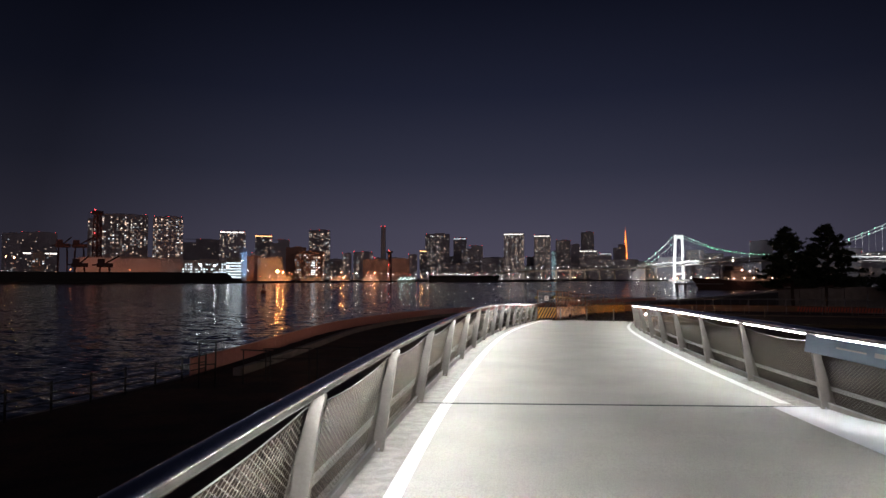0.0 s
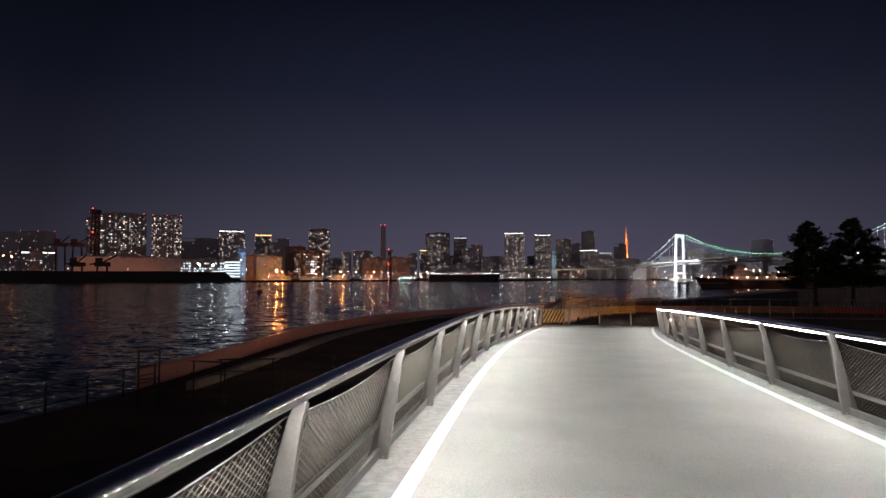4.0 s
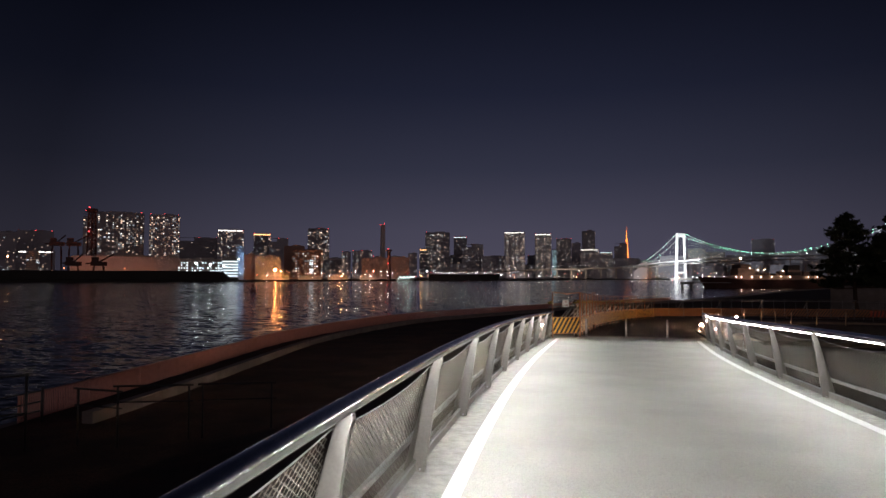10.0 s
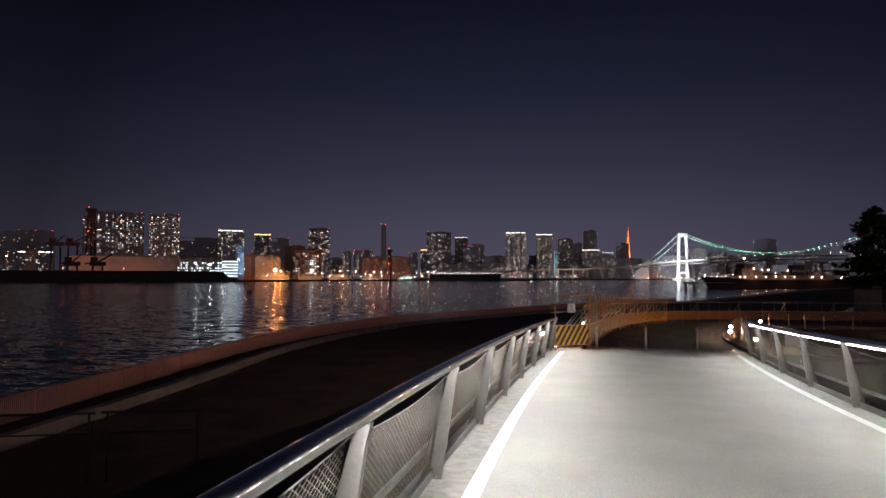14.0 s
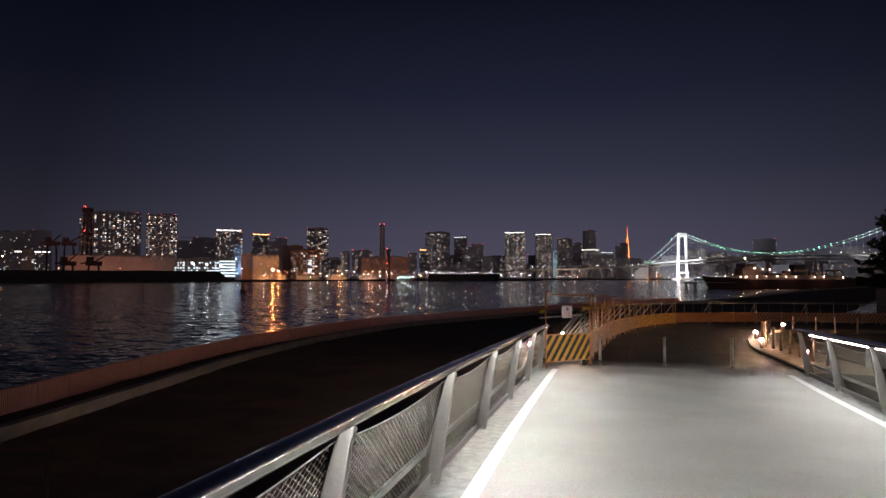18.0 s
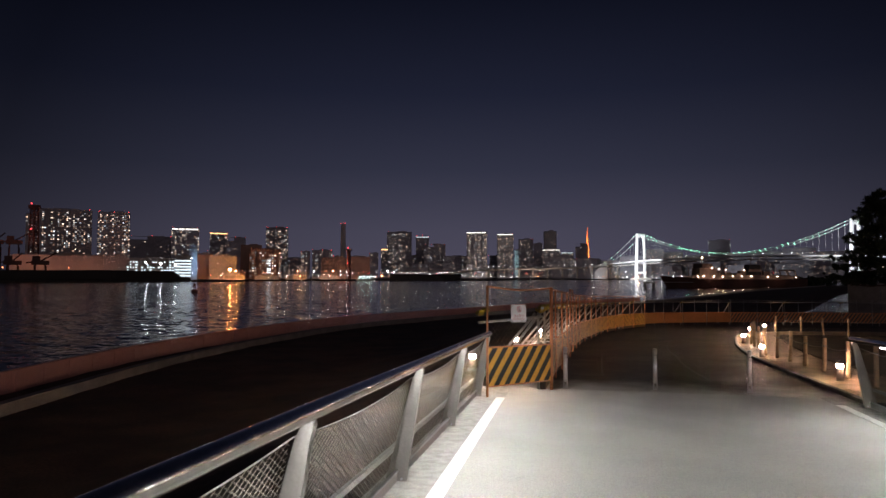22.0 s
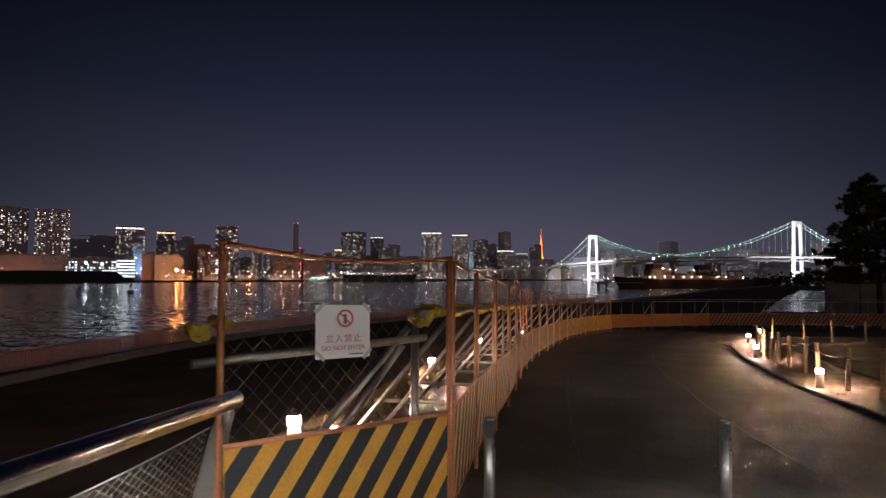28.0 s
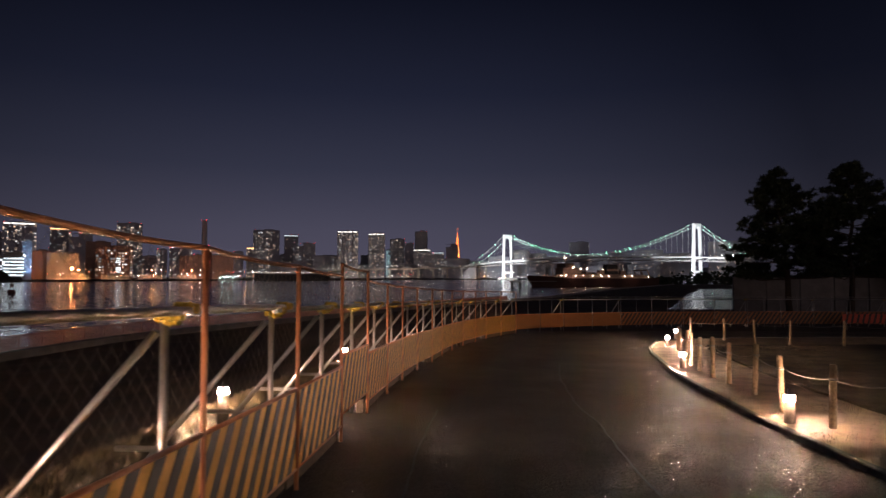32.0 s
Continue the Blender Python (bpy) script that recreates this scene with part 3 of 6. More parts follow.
def net_bay(length, rise):
    """A sagging diamond net between two posts, leaning in with them; x along, y inward."""
    lines = []
    z0, pitch, slope = 0.115, 0.074, 0.55

    def top(x):
        u = x / length
        return 0.885 - 0.055 * 4 * u * (1 - u)

    x = -1.6
    while x < length + 1.6:
        for s in (1, -1):
            n, pts = 60, []
            for k in range(n + 1):
                z = z0 + (0.89 - z0) * k / n
                xx = x + s * (z - z0) / slope
                if 0.03 < xx < length - 0.03 and z < top(xx):
                    pts.append((xx, -0.035 + 0.16 * z / HIGH, z + rise * xx / length))
            if len(pts) > 1:
                lines.append((pts[0], pts[-1]))
        x += pitch
    cable = [(length * k / 12, -0.035 + 0.16 * top(length * k / 12) / HIGH, top(length * k / 12) + rise * k / 12) for k in range(13)]
    return lines, list(zip(cable, cable[1:]))


for side in (-1, 1):
    rail = thing("balustrade", "grey steel balustrade with wire net along the ramp", "balustrade")
    ys_ = [y for y in POST_Y[side] if y > -56]
    for y in ys_:
        p, t, inw = rail_frame(side, y)
        m = Matrix((( inw.x, t.x, 0, p.x), (inw.y, t.y, 0, p.y), (0, 0, 1, p.z), (0, 0, 0, 1)))
        post = part("post", blade_me, None, rail, "tapered grey steel post leaning in")
        post.matrix_basis = m
        part("saddle", saddle_me, None, post)
        for dx in (-0.045, 0.035):
            part("bolt", bolt_me, None, post).matrix_basis = Matrix.Translation((dx, 0, 0))
    # handrail tube, LED line under it, bottom plate
    run = np.linspace(ys_[-1], ys_[0] + 0.07, 220)
    pts = []
    for y in run:
        p, t, inw = rail_frame(side, y)
        pts.append(p + inw * (LEAN + 0.01) + Vector((0, 0, HIGH + 0.050)))
    bm = bmesh.new()
    sweep(bm, pts, [(0.045 * math.cos(a), 0.045 * math.sin(a)) for a in [k * math.tau / 20 for k in range(20)]])
    for f in bm.faces:
        f.smooth = len(f.verts) == 4
    part("handrail", bm, HANDRAIL, rail, "polished stainless handrail")
    for ya, yb in zip(ys_[1:], ys_):
        reach = 0.94 if yb < -2 else (0.6 if side > 0 else 0.8)
        bm = bmesh.new()
        sec = []
        for u in np.linspace(0.06, reach, 5):
            y = ya + (yb - ya) * u
            p, t, inw = rail_frame(side, y)
            c = p + inw * (LEAN - (0.020 if side < 0 else 0.012)) + Vector((0, 0, HIGH + (0.010 if side < 0 else -0.005)))
            half = (inw * 0.0045 + Vector((0, 0, 0.0078))) * (1.0 if side < 0 else 0.56)
            sec.append((bm.verts.new(c - half), bm.verts.new(c + half)))
        for r, s in zip(sec, sec[1:]):
            bm.faces.new((r[0], r[1], s[1], s[0]))
        led = part("light_strip", bm, LED, rail, "thin white light strip under the handrail")
        bm = bmesh.new()
        sec = []
        for u in np.linspace(0.05, reach + 0.01, 5):
            y = ya + (yb - ya) * u
            p, t, inw = rail_frame(side, y)
            c = p + inw * (LEAN - (0.020 if side < 0 else 0.012)) + Vector((0, 0, HIGH + (0.010 if side < 0 else -0.005)))
            nn, tt = (inw * 0.866 - Vector((0, 0, 0.5))), (inw * 0.5 + Vector((0, 0, 0.866)))
            sec.append([bm.verts.new(c - nn * q + tt * v) for q, v in ((0.0015, -0.011), (0.0015, 0.011), (0.008, 0.011), (0.008, -0.011))])
        for r, s_ in zip(sec, sec[1:]):
            for k in range(4):
                bm.faces.new((r[k], r[(k + 1) % 4], s_[(k + 1) % 4], s_[k]))
        part("light_housing", bm, STEEL_GREY, led)
        a, ta, ia = rail_frame(side, ya)
        b, tb, ib = rail_frame(side, yb)
        length = (b - a).xy.length
        d = (b - a).xy.normalized()
        inw = Vector((d.y, -d.x)) * (1 if side < 0 else -1)
        m = Matrix(((d.x, inw.x, 0, a.x), (d.y, inw.y, 0, a.y), (0, 0, 1, a.z), (0, 0, 0, 1)))
        lines, cable = net_bay(length, b.z - a.z)
        vs, fs = wires(lines, 0.0018, 3)
        net = quads("net", [tuple(v) for v in vs], fs, NET, rail)
        net.matrix_basis = m
        vs, fs = wires(cable, 0.004, 5)
        edge = quads("edge_cable", [tuple(v) for v in vs], fs, PALE_STEEL, net)
        bm = bmesh.new()
        rz_ = b.z - a.z
        prism(bm, [(0.0, -0.10), (length, rz_ - 0.10), (length, rz_ + 0.10), (0.0, 0.10)], -0.02, 0.0)
        plate = part("bottom_plate", bm, STEEL_GREY, rail)
        plate.matrix_basis = m
        bm = bmesh.new()
        prism(bm, [(0.0, 0.245), (length, rz_ + 0.245), (length, rz_ + 0.290), (0.0, 0.290)], -0.075, -0.040)
        o = part("bottom_rail", bm, PALE_STEEL, rail, "pale steel bottom rail")
        o.matrix_basis = m
        bm = bmesh.new()
        prism(bm, [(0.0, 0.085), (length, rz_ + 0.085), (length, rz_ + 0.098), (0.0, 0.098)], -0.001, 0.012)
        part("lip", bm, PALE_STEEL, plate)

# white plinth rising along the upper deck, and an information panel on the rail
bm = bmesh.new()
rows = []
for k in range(15):
    y = JOINT_Y + 0.75 - 0.8 * k
    z, h = ramp_z(y), 0.42 * smooth01(k / 7)
    x = right_x(y)
    rows.append([bm.verts.new(p) for p in ((x - 0.62, y - 0.1, z - 0.1), (x - 0.62, y - 0.1, z + 0.004), (x - 0.30, y, z + h * 0.75 + 0.005), (x - 0.05, y, z + h + 0.006), (x + 0.18, y, z + h + 0.006), (x + 0.18, y, z - 0.1))])
for r, q in zip(rows, rows[1:]):
    for k in range(5):
        f = bm.faces.new((r[k], r[k + 1], q[k + 1], q[k]))
        f.smooth = True
tagged(part("plinth", bm, mat("white_plinth_paint", (0.80, 0.82, 0.86), 0.4, grain=0.05, scale=2)), "smooth white plinth rising beside the deck", "plinth", kind="structure")
pa, ta, ia = rail_frame(1, POST_Y[1][13] + 0.03)
info = thing("information_panel", "pale blue information panel fixed to the rail", "panel", m=Matrix(((ta.x, ia.x, 0, pa.x), (ta.y, ia.y, 0, pa.y), (0, 0, 1, pa.z), (0, 0, 0, 1))))
PANEL_BLUE = mat("panel_blue", (0.30, 0.42, 0.56), 0.4, grain=0.06, scale=3)
bm = bmesh.new()
box(bm, 2.44, 0.02, 0.22, pose(1.27, 0.24, 0.84, 8, 0, 0), 0.004)
part("board", bm, PANEL_BLUE, info)
for x, w in ((0.75, 0.5), (1.45, 0.6)):
    bm = bmesh.new()
    box(bm, w, 0.006, 0.05 if w < 0.55 else 0.02, pose(x, 0.255, 0.85, 8, 0, 0))
    part("print_bar", bm, SIGN, info)

# ---- bollards ----
bm = bmesh.new()
tube(bm, (0, 0, -0.05), (0, 0, 0.72), 0.038, 16)
me_b = mesh_of("pipe", bm, BOLLARD)
bm = bmesh.new()
tube(bm, (0, 0, 0.72), (0, 0, 0.735), 0.038, 16, 0.030)
me_c = mesh_of("cap", bm, BOLLARD)
bm = bmesh.new()
tube(bm, (0, 0, 0), (0, 0, 0.012), 0.062, 16)
box(bm, 0.05, 0.03, 0.03, pose(-0.075, 0, 0.012), 0.005)
me_d = mesh_of("base_ring", bm, STEEL_GREY)
for x, y in ((-0.59, -0.14), (0.97, 0.0), (2.55, 0.06)):
    b = thing("bollard", "slim stainless steel pipe bollard set in the path", "bollard", "bollards across the path", m=pose(x, y, ramp_z(y)))
    for nm, me in (("pipe", me_b), ("cap", me_c), ("base_ring", me_d)):
        part(nm, me, None, b)


DARK_TIMBER = mat("dark_timber", (0.07, 0.05, 0.035), 0.85, grain=0.4, scale=4, bump=0.6, bscale=30, tone=0.2)


# ---- guard fence ----
def clip(poly, w):
    """Cut a polygon (x, z) to 0 <= x <= w."""
    for sgn, lim in ((1, 0.0), (-1, -w)):
        out = []
        for i, p in enumerate(poly):
            q = poly[(i + 1) % len(poly)]
            ip, iq = sgn * p[0] >= lim, sgn * q[0] >= lim
            if ip:
                out.append(p)
            if ip != iq:
                k = (lim / sgn - p[0]) / (q[0] - p[0])
                out.append((lim / sgn, p[1] + k * (q[1] - p[1])))
        poly = out
    return poly


def fence_panel(w, wire_r=0.0008, sag=0.02, foot=0.0):
    """Meshes of an orange guard fence panel, x along; foot: how far its posts reach below its own base."""
    made = []
    for x in (0.0, w):
        bm = bmesh.new()
        tube(bm, (x, 0, -foot), (x, 0, 1.80), 0.019, 8)
        made.append(("post", mesh_of("post", bm, ORANGE)))
    bm = bmesh.new()
    n = 8
    pts = [Vector((w * k / n, 0, 1.79 - sag * math.sin(math.pi * k / n))) for k in range(n + 1)]
    sweep(bm, pts, [(0.015 * math.cos(k * math.tau / 8), 0.015 * math.sin(k * math.tau / 8)) for k in range(8)])
    made.append(("top_bar", mesh_of("top_bar", bm, ORANGE)))
    bm = bmesh.new()
    tube(bm, (0, 0, 0.80), (w, 0, 0.80), 0.014, 6)
    made.append(("middle_bar", mesh_of("middle_bar", bm, ORANGE)))
    bm = bmesh.new()
    tube(bm, (0, 0, 0.165), (w, 0, 0.165), 0.012, 6)
    made.append(("bottom_bar", mesh_of("bottom_bar", bm, ORANGE)))
    bm = bmesh.new()
    box(bm, w - 0.05, 0.004, 0.62, pose(w / 2, 0, 0.48))
    made.append(("board", mesh_of("board", bm, YELLOW)))
    bm = bmesh.new()
    x = -0.6
    while x < w:
        poly = clip([(x, 0.175), (x + 0.115, 0.175), (x + 0.565, 0.785), (x + 0.45, 0.785)], w - 0.06)
        if len(poly) > 2:
            prism(bm, [(px + 0.03, pz) for px, pz in poly], -0.0045, 0.0045)
        x += 0.235
    made.append(("stripe_pattern", mesh_of("stripe_pattern", bm, BLACK)))
    lines, z0, z1 = [], 0.81, 1.77
    x = -(z1 - z0)
    while x < w:
        for s in (1, -1):
            a = (x if s > 0 else x + (z1 - z0))
            b = a + s * (z1 - z0) * 0.95
            lo, hi = min(a, b), max(a, b)
            if hi <= 0 or lo >= w:
                continue
            f = lambda xx: (xx - a) / (b - a)
            k0, k1 = sorted((f(min(max(a, 0), w)), f(min(max(b, 0), w))))
            if k1 - k0 > 0.02:
                lines.append(((a + (b - a) * k0, 0, z0 + (z1 - z0) * k0), (a + (b - a) * k1, 0, z0 + (z1 - z0) * k1)))
        x += 0.10
    vs, fs = wires(lines, wire_r, 3)
    me = bpy.data.meshes.new("wire_mesh")
    me.from_pydata([tuple(v) for v in vs], [], fs)
    me.materials.append(WIRE)
    made.append(("wire_mesh", me))
    return made


def resample(pts, step):
    out, left = [Vector((*pts[0], 0))], step
    for a, b in zip(pts, pts[1:]):
        a, b = Vector((*a, 0)), Vector((*b, 0))
        d = (b - a).length
        at = 0.0
        while d - at >= left:
            at += left
            out.append(a + (b - a) * at / d)
            left = step
        left -= d - at
    return out


def put_panel(meshes, a, b, w, label, lift=0.0):
    za, zb = ramp_z(a.y) + lift, ramp_z(b.y) + lift
    d = b - a
    ang = math.atan2(d.y, d.x)
    sx = d.length / w
    m = pose(a.x, a.y, za, 0, 0, math.degrees(ang)) @ Matrix(((sx, 0, 0, 0), (0, 1, 0, 0), ((zb - za) / w, 0, 1, 0), (0, 0, 0, 1)))
    ob = thing("guard_fence", label, "fence", "orange guard fence panels")
    for nm, me in meshes:
        o = part(nm, me, None, ob)
        o.matrix_parent_inverse = Matrix()
    ob.matrix_basis = pose(a.x, a.y, za, 0, 0, math.degrees(ang))
    for o in ob.children:
        o.matrix_parent_inverse = ob.matrix_basis.inverted() @ m
    return ob


PW = 1.815
panel_me = fence_panel(PW)
joints = resample(FENCE, PW)
# a panel tied higher than its neighbours lets lamp light out under its board
LIFT, LIFTED = 0.12, (4,)
lifted_me = fence_panel(PW, foot=LIFT)
# the far run: low boards, thin grey pipes above
BOARD_ORANGE = mat("board_orange", (0.24, 0.105, 0.035), 0.5, grain=0.2, scale=4)
low_me_ = []
for nm, me in panel_me:
    if nm in ("board", "stripe_pattern", "middle_bar"):
        me = me.copy()
        if nm == "board":
            me.materials[0] = BOARD_ORANGE
        if nm == "middle_bar":
            me.materials[0] = ORANGE
        low_me_.append((nm, me))
for x in (0.0, 0.9, PW):
    bm = bmesh.new()
    tube(bm, (x, 0.02, 0.0), (x, 0.02, 1.62), 0.014, 6)
    low_me_.append(("post", mesh_of("post", bm, PIPE)))
bm = bmesh.new()
tube(bm, (0, 0.02, 1.56), (PW, 0.02, 1.56), 0.011, 6)
low_me_.append(("top_bar", mesh_of("top_bar", bm, PIPE)))
for k, (a, b) in enumerate(zip(joints, joints[1:])):
    if a.y > 27.6:
        plain = len([j for j in joints[:k] if j.y > 27.6]) < 4
        put_panel([q for q in low_me_ if not (plain and q[0] == "stripe_pattern")], a, b, PW, "low orange guard board under thin grey pipes" if plain else "low striped guard board under thin grey pipes")
        continue
    if k in LIFTED:
        put_panel(lifted_me, a, b, PW, "orange guard fence panel set higher, striped board", LIFT)
    else:
        put_panel(panel_me, a, b, PW, "orange guard fence panel with black and yellow striped board")
FRONT = fence_panel(1.53, 0.0013, 0.05)
fa, fb = Vector((-1.825, -1.56, 0)), Vector((-0.82, -0.36, 0))
put_panel(FRONT, fa, fb, 1.53, "orange guard fence panel closing the verge, striped board")

# scaffold bracing behind the fence
PIPES = {}
for nm, a, b in (("upright", (0, 0.22, 0.0), (0, 0.22, 1.45)), ("brace", (0.02, 0.27, 1.34), (-0.15, 1.35, 0.02)), ("foot_pipe", (0.03, 0.2, 0.30), (0.03, 1.5, 0.30))):
    bm = bmesh.new()
    tube(bm, a, b, 0.0243, 8)
    PIPES[nm] = mesh_of(nm, bm, PIPE)
COVERS = []
for (cx, cy, cz), r in (((0.0, 0.20, 1.40), 20), ((-0.06, 0.15, 1.43), -15), ((0.07, 0.13, 1.46), 40)):
    bm = bmesh.new()
    box(bm, 0.085, 0.07, 0.06, pose(cx, cy, cz, r, 15, r * 2), 0.016)
    tube(bm, (cx, cy - 0.06, cz), (cx + 0.02, cy + 0.07, cz + 0.01), 0.028, 8)
    COVERS.append(mesh_of("clamp_cover", bm, CLAMP))
for k, (a, b) in enumerate(zip(joints, joints[1:])):
    if a.y > 28.0 and k % 2:
        continue
    d = (b - a).normalized()
    ang = math.degrees(math.atan2(d.y, d.x))
    ob = thing("fence_brace", "galvanised pipe brace with yellow clamp covers behind the fence", "brace", "pipe braces", m=pose(a.x, a.y, ramp_z(a.y), 0, 0, ang))
    for nm, me in PIPES.items():
        part(nm, me, None, ob)
    for me in COVERS:
        part("clamp_cover", me, None, ob, "yellow plastic clamp cover")
for k, (a, b) in enumerate(zip(joints[::3], joints[3::3])):
    bm = bmesh.new()
    d = (b - a).normalized()
    off = Vector((-d.y, d.x, 0)) * 0.13
    tube(bm, a + off - d * 0.2 + Vector((0, 0, ramp_z(a.y) + 1.44)), b + off + d * 0.3 + Vector((0, 0, ramp_z(b.y) + 1.45)), 0.0243, 8)
    tagged(part("scaffold_pipe", bm, PIPE), "long galvanised pipe tied along the fence", "pipe", "long scaffold pipes")
ang = math.degrees(math.atan2(fb.y - fa.y, fb.x - fa.x))
front_brace = thing("fence_brace", "galvanised pipe frame with yellow clamp covers behind the end panel", "brace", "pipe braces", m=pose(fa.x, fa.y, ramp_z(fa.y), 0, 0, ang))
for nm, a, b in (("top_pipe", (-0.1, 0.1, 1.20), (1.42, 0.1, 1.24)), ("upright", (1.38, 0.16, 0), (1.38, 0.16, 1.3)), ("brace", (1.28, 0.16, 1.2), (0.55, 0.6, 0.05))):
    bm = bmesh.new()
    tube(bm, a, b, 0.0243, 8)
    part(nm, bm, PIPE, front_brace)
for x in (0.0, 1.45):
    for me in COVERS:
        part("clamp_cover", me, None, front_brace, "yellow plastic clamp cover").matrix_basis = pose(x, -0.08, -0.06, 0, 0, 20)

# old timbers lying along the foot of the fence
for k, (a, b) in enumerate(zip(joints, joints[1:])):
    if k in (4, 8, 11, 13) or a.y > 27:
        continue
    bm = bmesh.new()
    d = (b - a).normalized()
    mid = (a + b) / 2 + Vector((-d.y, d.x, 0)) * (0.11 if k % 2 else 0.13)
    box(bm, 1.84, 0.10, 0.21, pose(0, 0, 0.10), 0.008)
    tagged(part("timber_beam", bm, DARK_TIMBER), "dark old timber beam lying along the fence foot", "beam", "timber beams").matrix_basis = pose(mid.x, mid.y, ramp_z(mid.y) - 0.005, 0, 0, math.degrees(math.atan2(d.y, d.x)) + (0.8 if k % 3 else -0.9)) @ Matrix(((1, 0, 0, 0), (0, 1, 0, 0), ((ramp_z(b.y) - ramp_z(a.y)) / 1.8, 0, 1, 0), (0, 0, 0, 1)))

# notice on the end panel
nx = 0.50
sign = thing("notice_board", "white plastic no-entry notice tied to the fence", "sign", m=pose(fa.x, fa.y, ramp_z(fa.y), 0, 0, ang) @ pose(nx + 0.02, -0.03, 1.185, -3, 1.5, 0) @ Matrix.Diagonal((0.94, 1, 0.85, 1)))
bm = bmesh.new()
box(bm, 0.385, 0.005, 0.345, pose(0.19, 0, 0.17), 0.002)
part("board", bm, SIGN, sign)
bm = bmesh.new()
r0, r1, n = 0.046, 0.058, 32
ring = [[bm.verts.new((0.20 + r * math.cos(k * math.tau / n), yy, 0.255 + r * math.sin(k * math.tau / n))) for k in range(n)] for yy in (-0.0045, -0.0025) for r in (r0, r1)]
for k in range(n):
    j = (k + 1) % n
    bm.faces.new((ring[0][k], ring[0][j], ring[1][j], ring[1][k]))
    bm.faces.new((ring[1][k], ring[1][j], ring[3][j], ring[3][k]))
box(bm, 0.10, 0.002, 0.010, pose(0.20, -0.0035, 0.255, 0, 45, 0))
part("prohibition_ring", bm, RED, sign, "red prohibition ring")
bm = bmesh.new()
box(bm, 0.022, 0.002, 0.062, pose(0.20, -0.003, 0.252), 0.0)
part("dark_bar", bm, INK, sign)


def letters(text, size, x, z, parent, material, spacing=1.0):
    cu = bpy.data.curves.new("lettering", "FONT")
    cu.body, cu.size, cu.extrude, cu.align_x, cu.space_character = text, size, 0.0008, "CENTER", spacing
    cu.materials.append(material)
    ob = new("lettering", cu)
    ob.parent = parent
    ob.matrix_basis = pose(x, -0.0035, z, 90, 0, 0)
    return ob


TAPE = mat("clear_tape", (0.52, 0.50, 0.47), 0.25, grain=0.1, scale=9)
for x, z, r in ((0.025, 0.325, 45), (0.36, 0.325, -45), (0.025, 0.02, -45), (0.36, 0.02, 45)):
    bm = bmesh.new()
    box(bm, 0.022, 0.002, 0.085, pose(x, -0.004, z, 0, r, 0))
    part("tape", bm, TAPE, sign, "strip of clear tape")


letters("立入禁止", 0.058, 0.19, 0.105, sign, RED, 1.25)
letters("DO NOT ENTER", 0.042, 0.19, 0.050, sign, RED)
bm = bmesh.new()
box(bm, 0.10, 0.002, 0.008, pose(0.28, -0.0035, 0.022))
part("small_print", bm, INK, sign)


# ---- kerb, verge, timber posts, lamps ----
kp = [Vector((*p, 0)) for p in resample(CURB, 0.6)]
kp = [Vector((p.x, p.y, ramp_z(p.y))) for p in kp]
kerb = thing("kerb", "low dark concrete kerb along the path", "kerb", kind="structure")
for a, b in zip(kp, kp[1:]):
    bm = bmesh.new()
    d = (b - a).normalized()
    sweep(bm, [a, b - d * 0.008], [(-0.0, -0.15), (0.085, -0.15), (0.085, 0.07), (0.015, 0.07), (-0.0, 0.058)])
    part("kerb_stone", bm, KERB, kerb)
bm = bmesh.new()
rows = []
for k, p in enumerate(kp):
    t = (kp[min(k + 1, len(kp) - 1)] - kp[max(k - 1, 0)]).normalized()
    out = Vector((t.y, -t.x, 0)).normalized()
    rows.append([bm.verts.new(p + out * o + Vector((0, 0, h + 0.02 * noise.noise(Vector((p.x * 2, p.y * 2, o)))))) for o, h in ((0.10, 0.05), (0.4, 0.07), (0.8, 0.075), (1.2, 0.07), (1.7, 0.05), (2.2, -0.05))])
for r, s in zip(rows, rows[1:]):
    for k in range(5):
        f = bm.faces.new((r[k], r[k + 1], s[k + 1], s[k]))
        f.smooth = True
tagged(part("verge", bm, SAND), "sandy verge with thin dry grass behind the kerb", "verge", kind="structure")

bm = bmesh.new()
ribbon(bm, -0.9, 19.0, lambda y: curb_x(y) + 1.9, lambda y: curb_x(y) + 14.0, 0.052, -0.2, 1.0)
tagged(part("lawn", bm, mat("worn_lawn", (0.145, 0.108, 0.066), 0.95, grain=0.5, scale=1.6, bump=1.0, bscale=40, depth=0.02)), "worn dry lawn behind the timber posts", "lawn", kind="structure")

# grassy slope behind the fence
bm = bmesh.new()
rows = []
for k in range(34):
    y = -0.6 + 0.85 * k
    z = ramp_z(y)
    row = []
    for o, h in ((0.95, -0.10), (1.15, -0.03), (1.6, 0.0), (2.1, 0.02), (2.4, -0.10), (2.8, -0.50), (3.4, -0.98), (4.6, -1.6)):
        row.append(bm.verts.new((fence_x(y) - o, y, z + h + 0.06 * noise.noise(Vector((o * 1.3, y * 0.9, 1))))))
    rows.append(row)
for r, q in zip(rows, rows[1:]):
    for k in range(7):
        f = bm.faces.new((r[k + 1], r[k], q[k], q[k + 1]))
        f.smooth = True
tagged(part("grass_bank", bm, mat("dry_turf", (0.115, 0.085, 0.05), 0.95, grain=0.45, scale=3, bump=1.0, bscale=45)), "dry grass bank behind the orange fence", "bank", kind="structure")


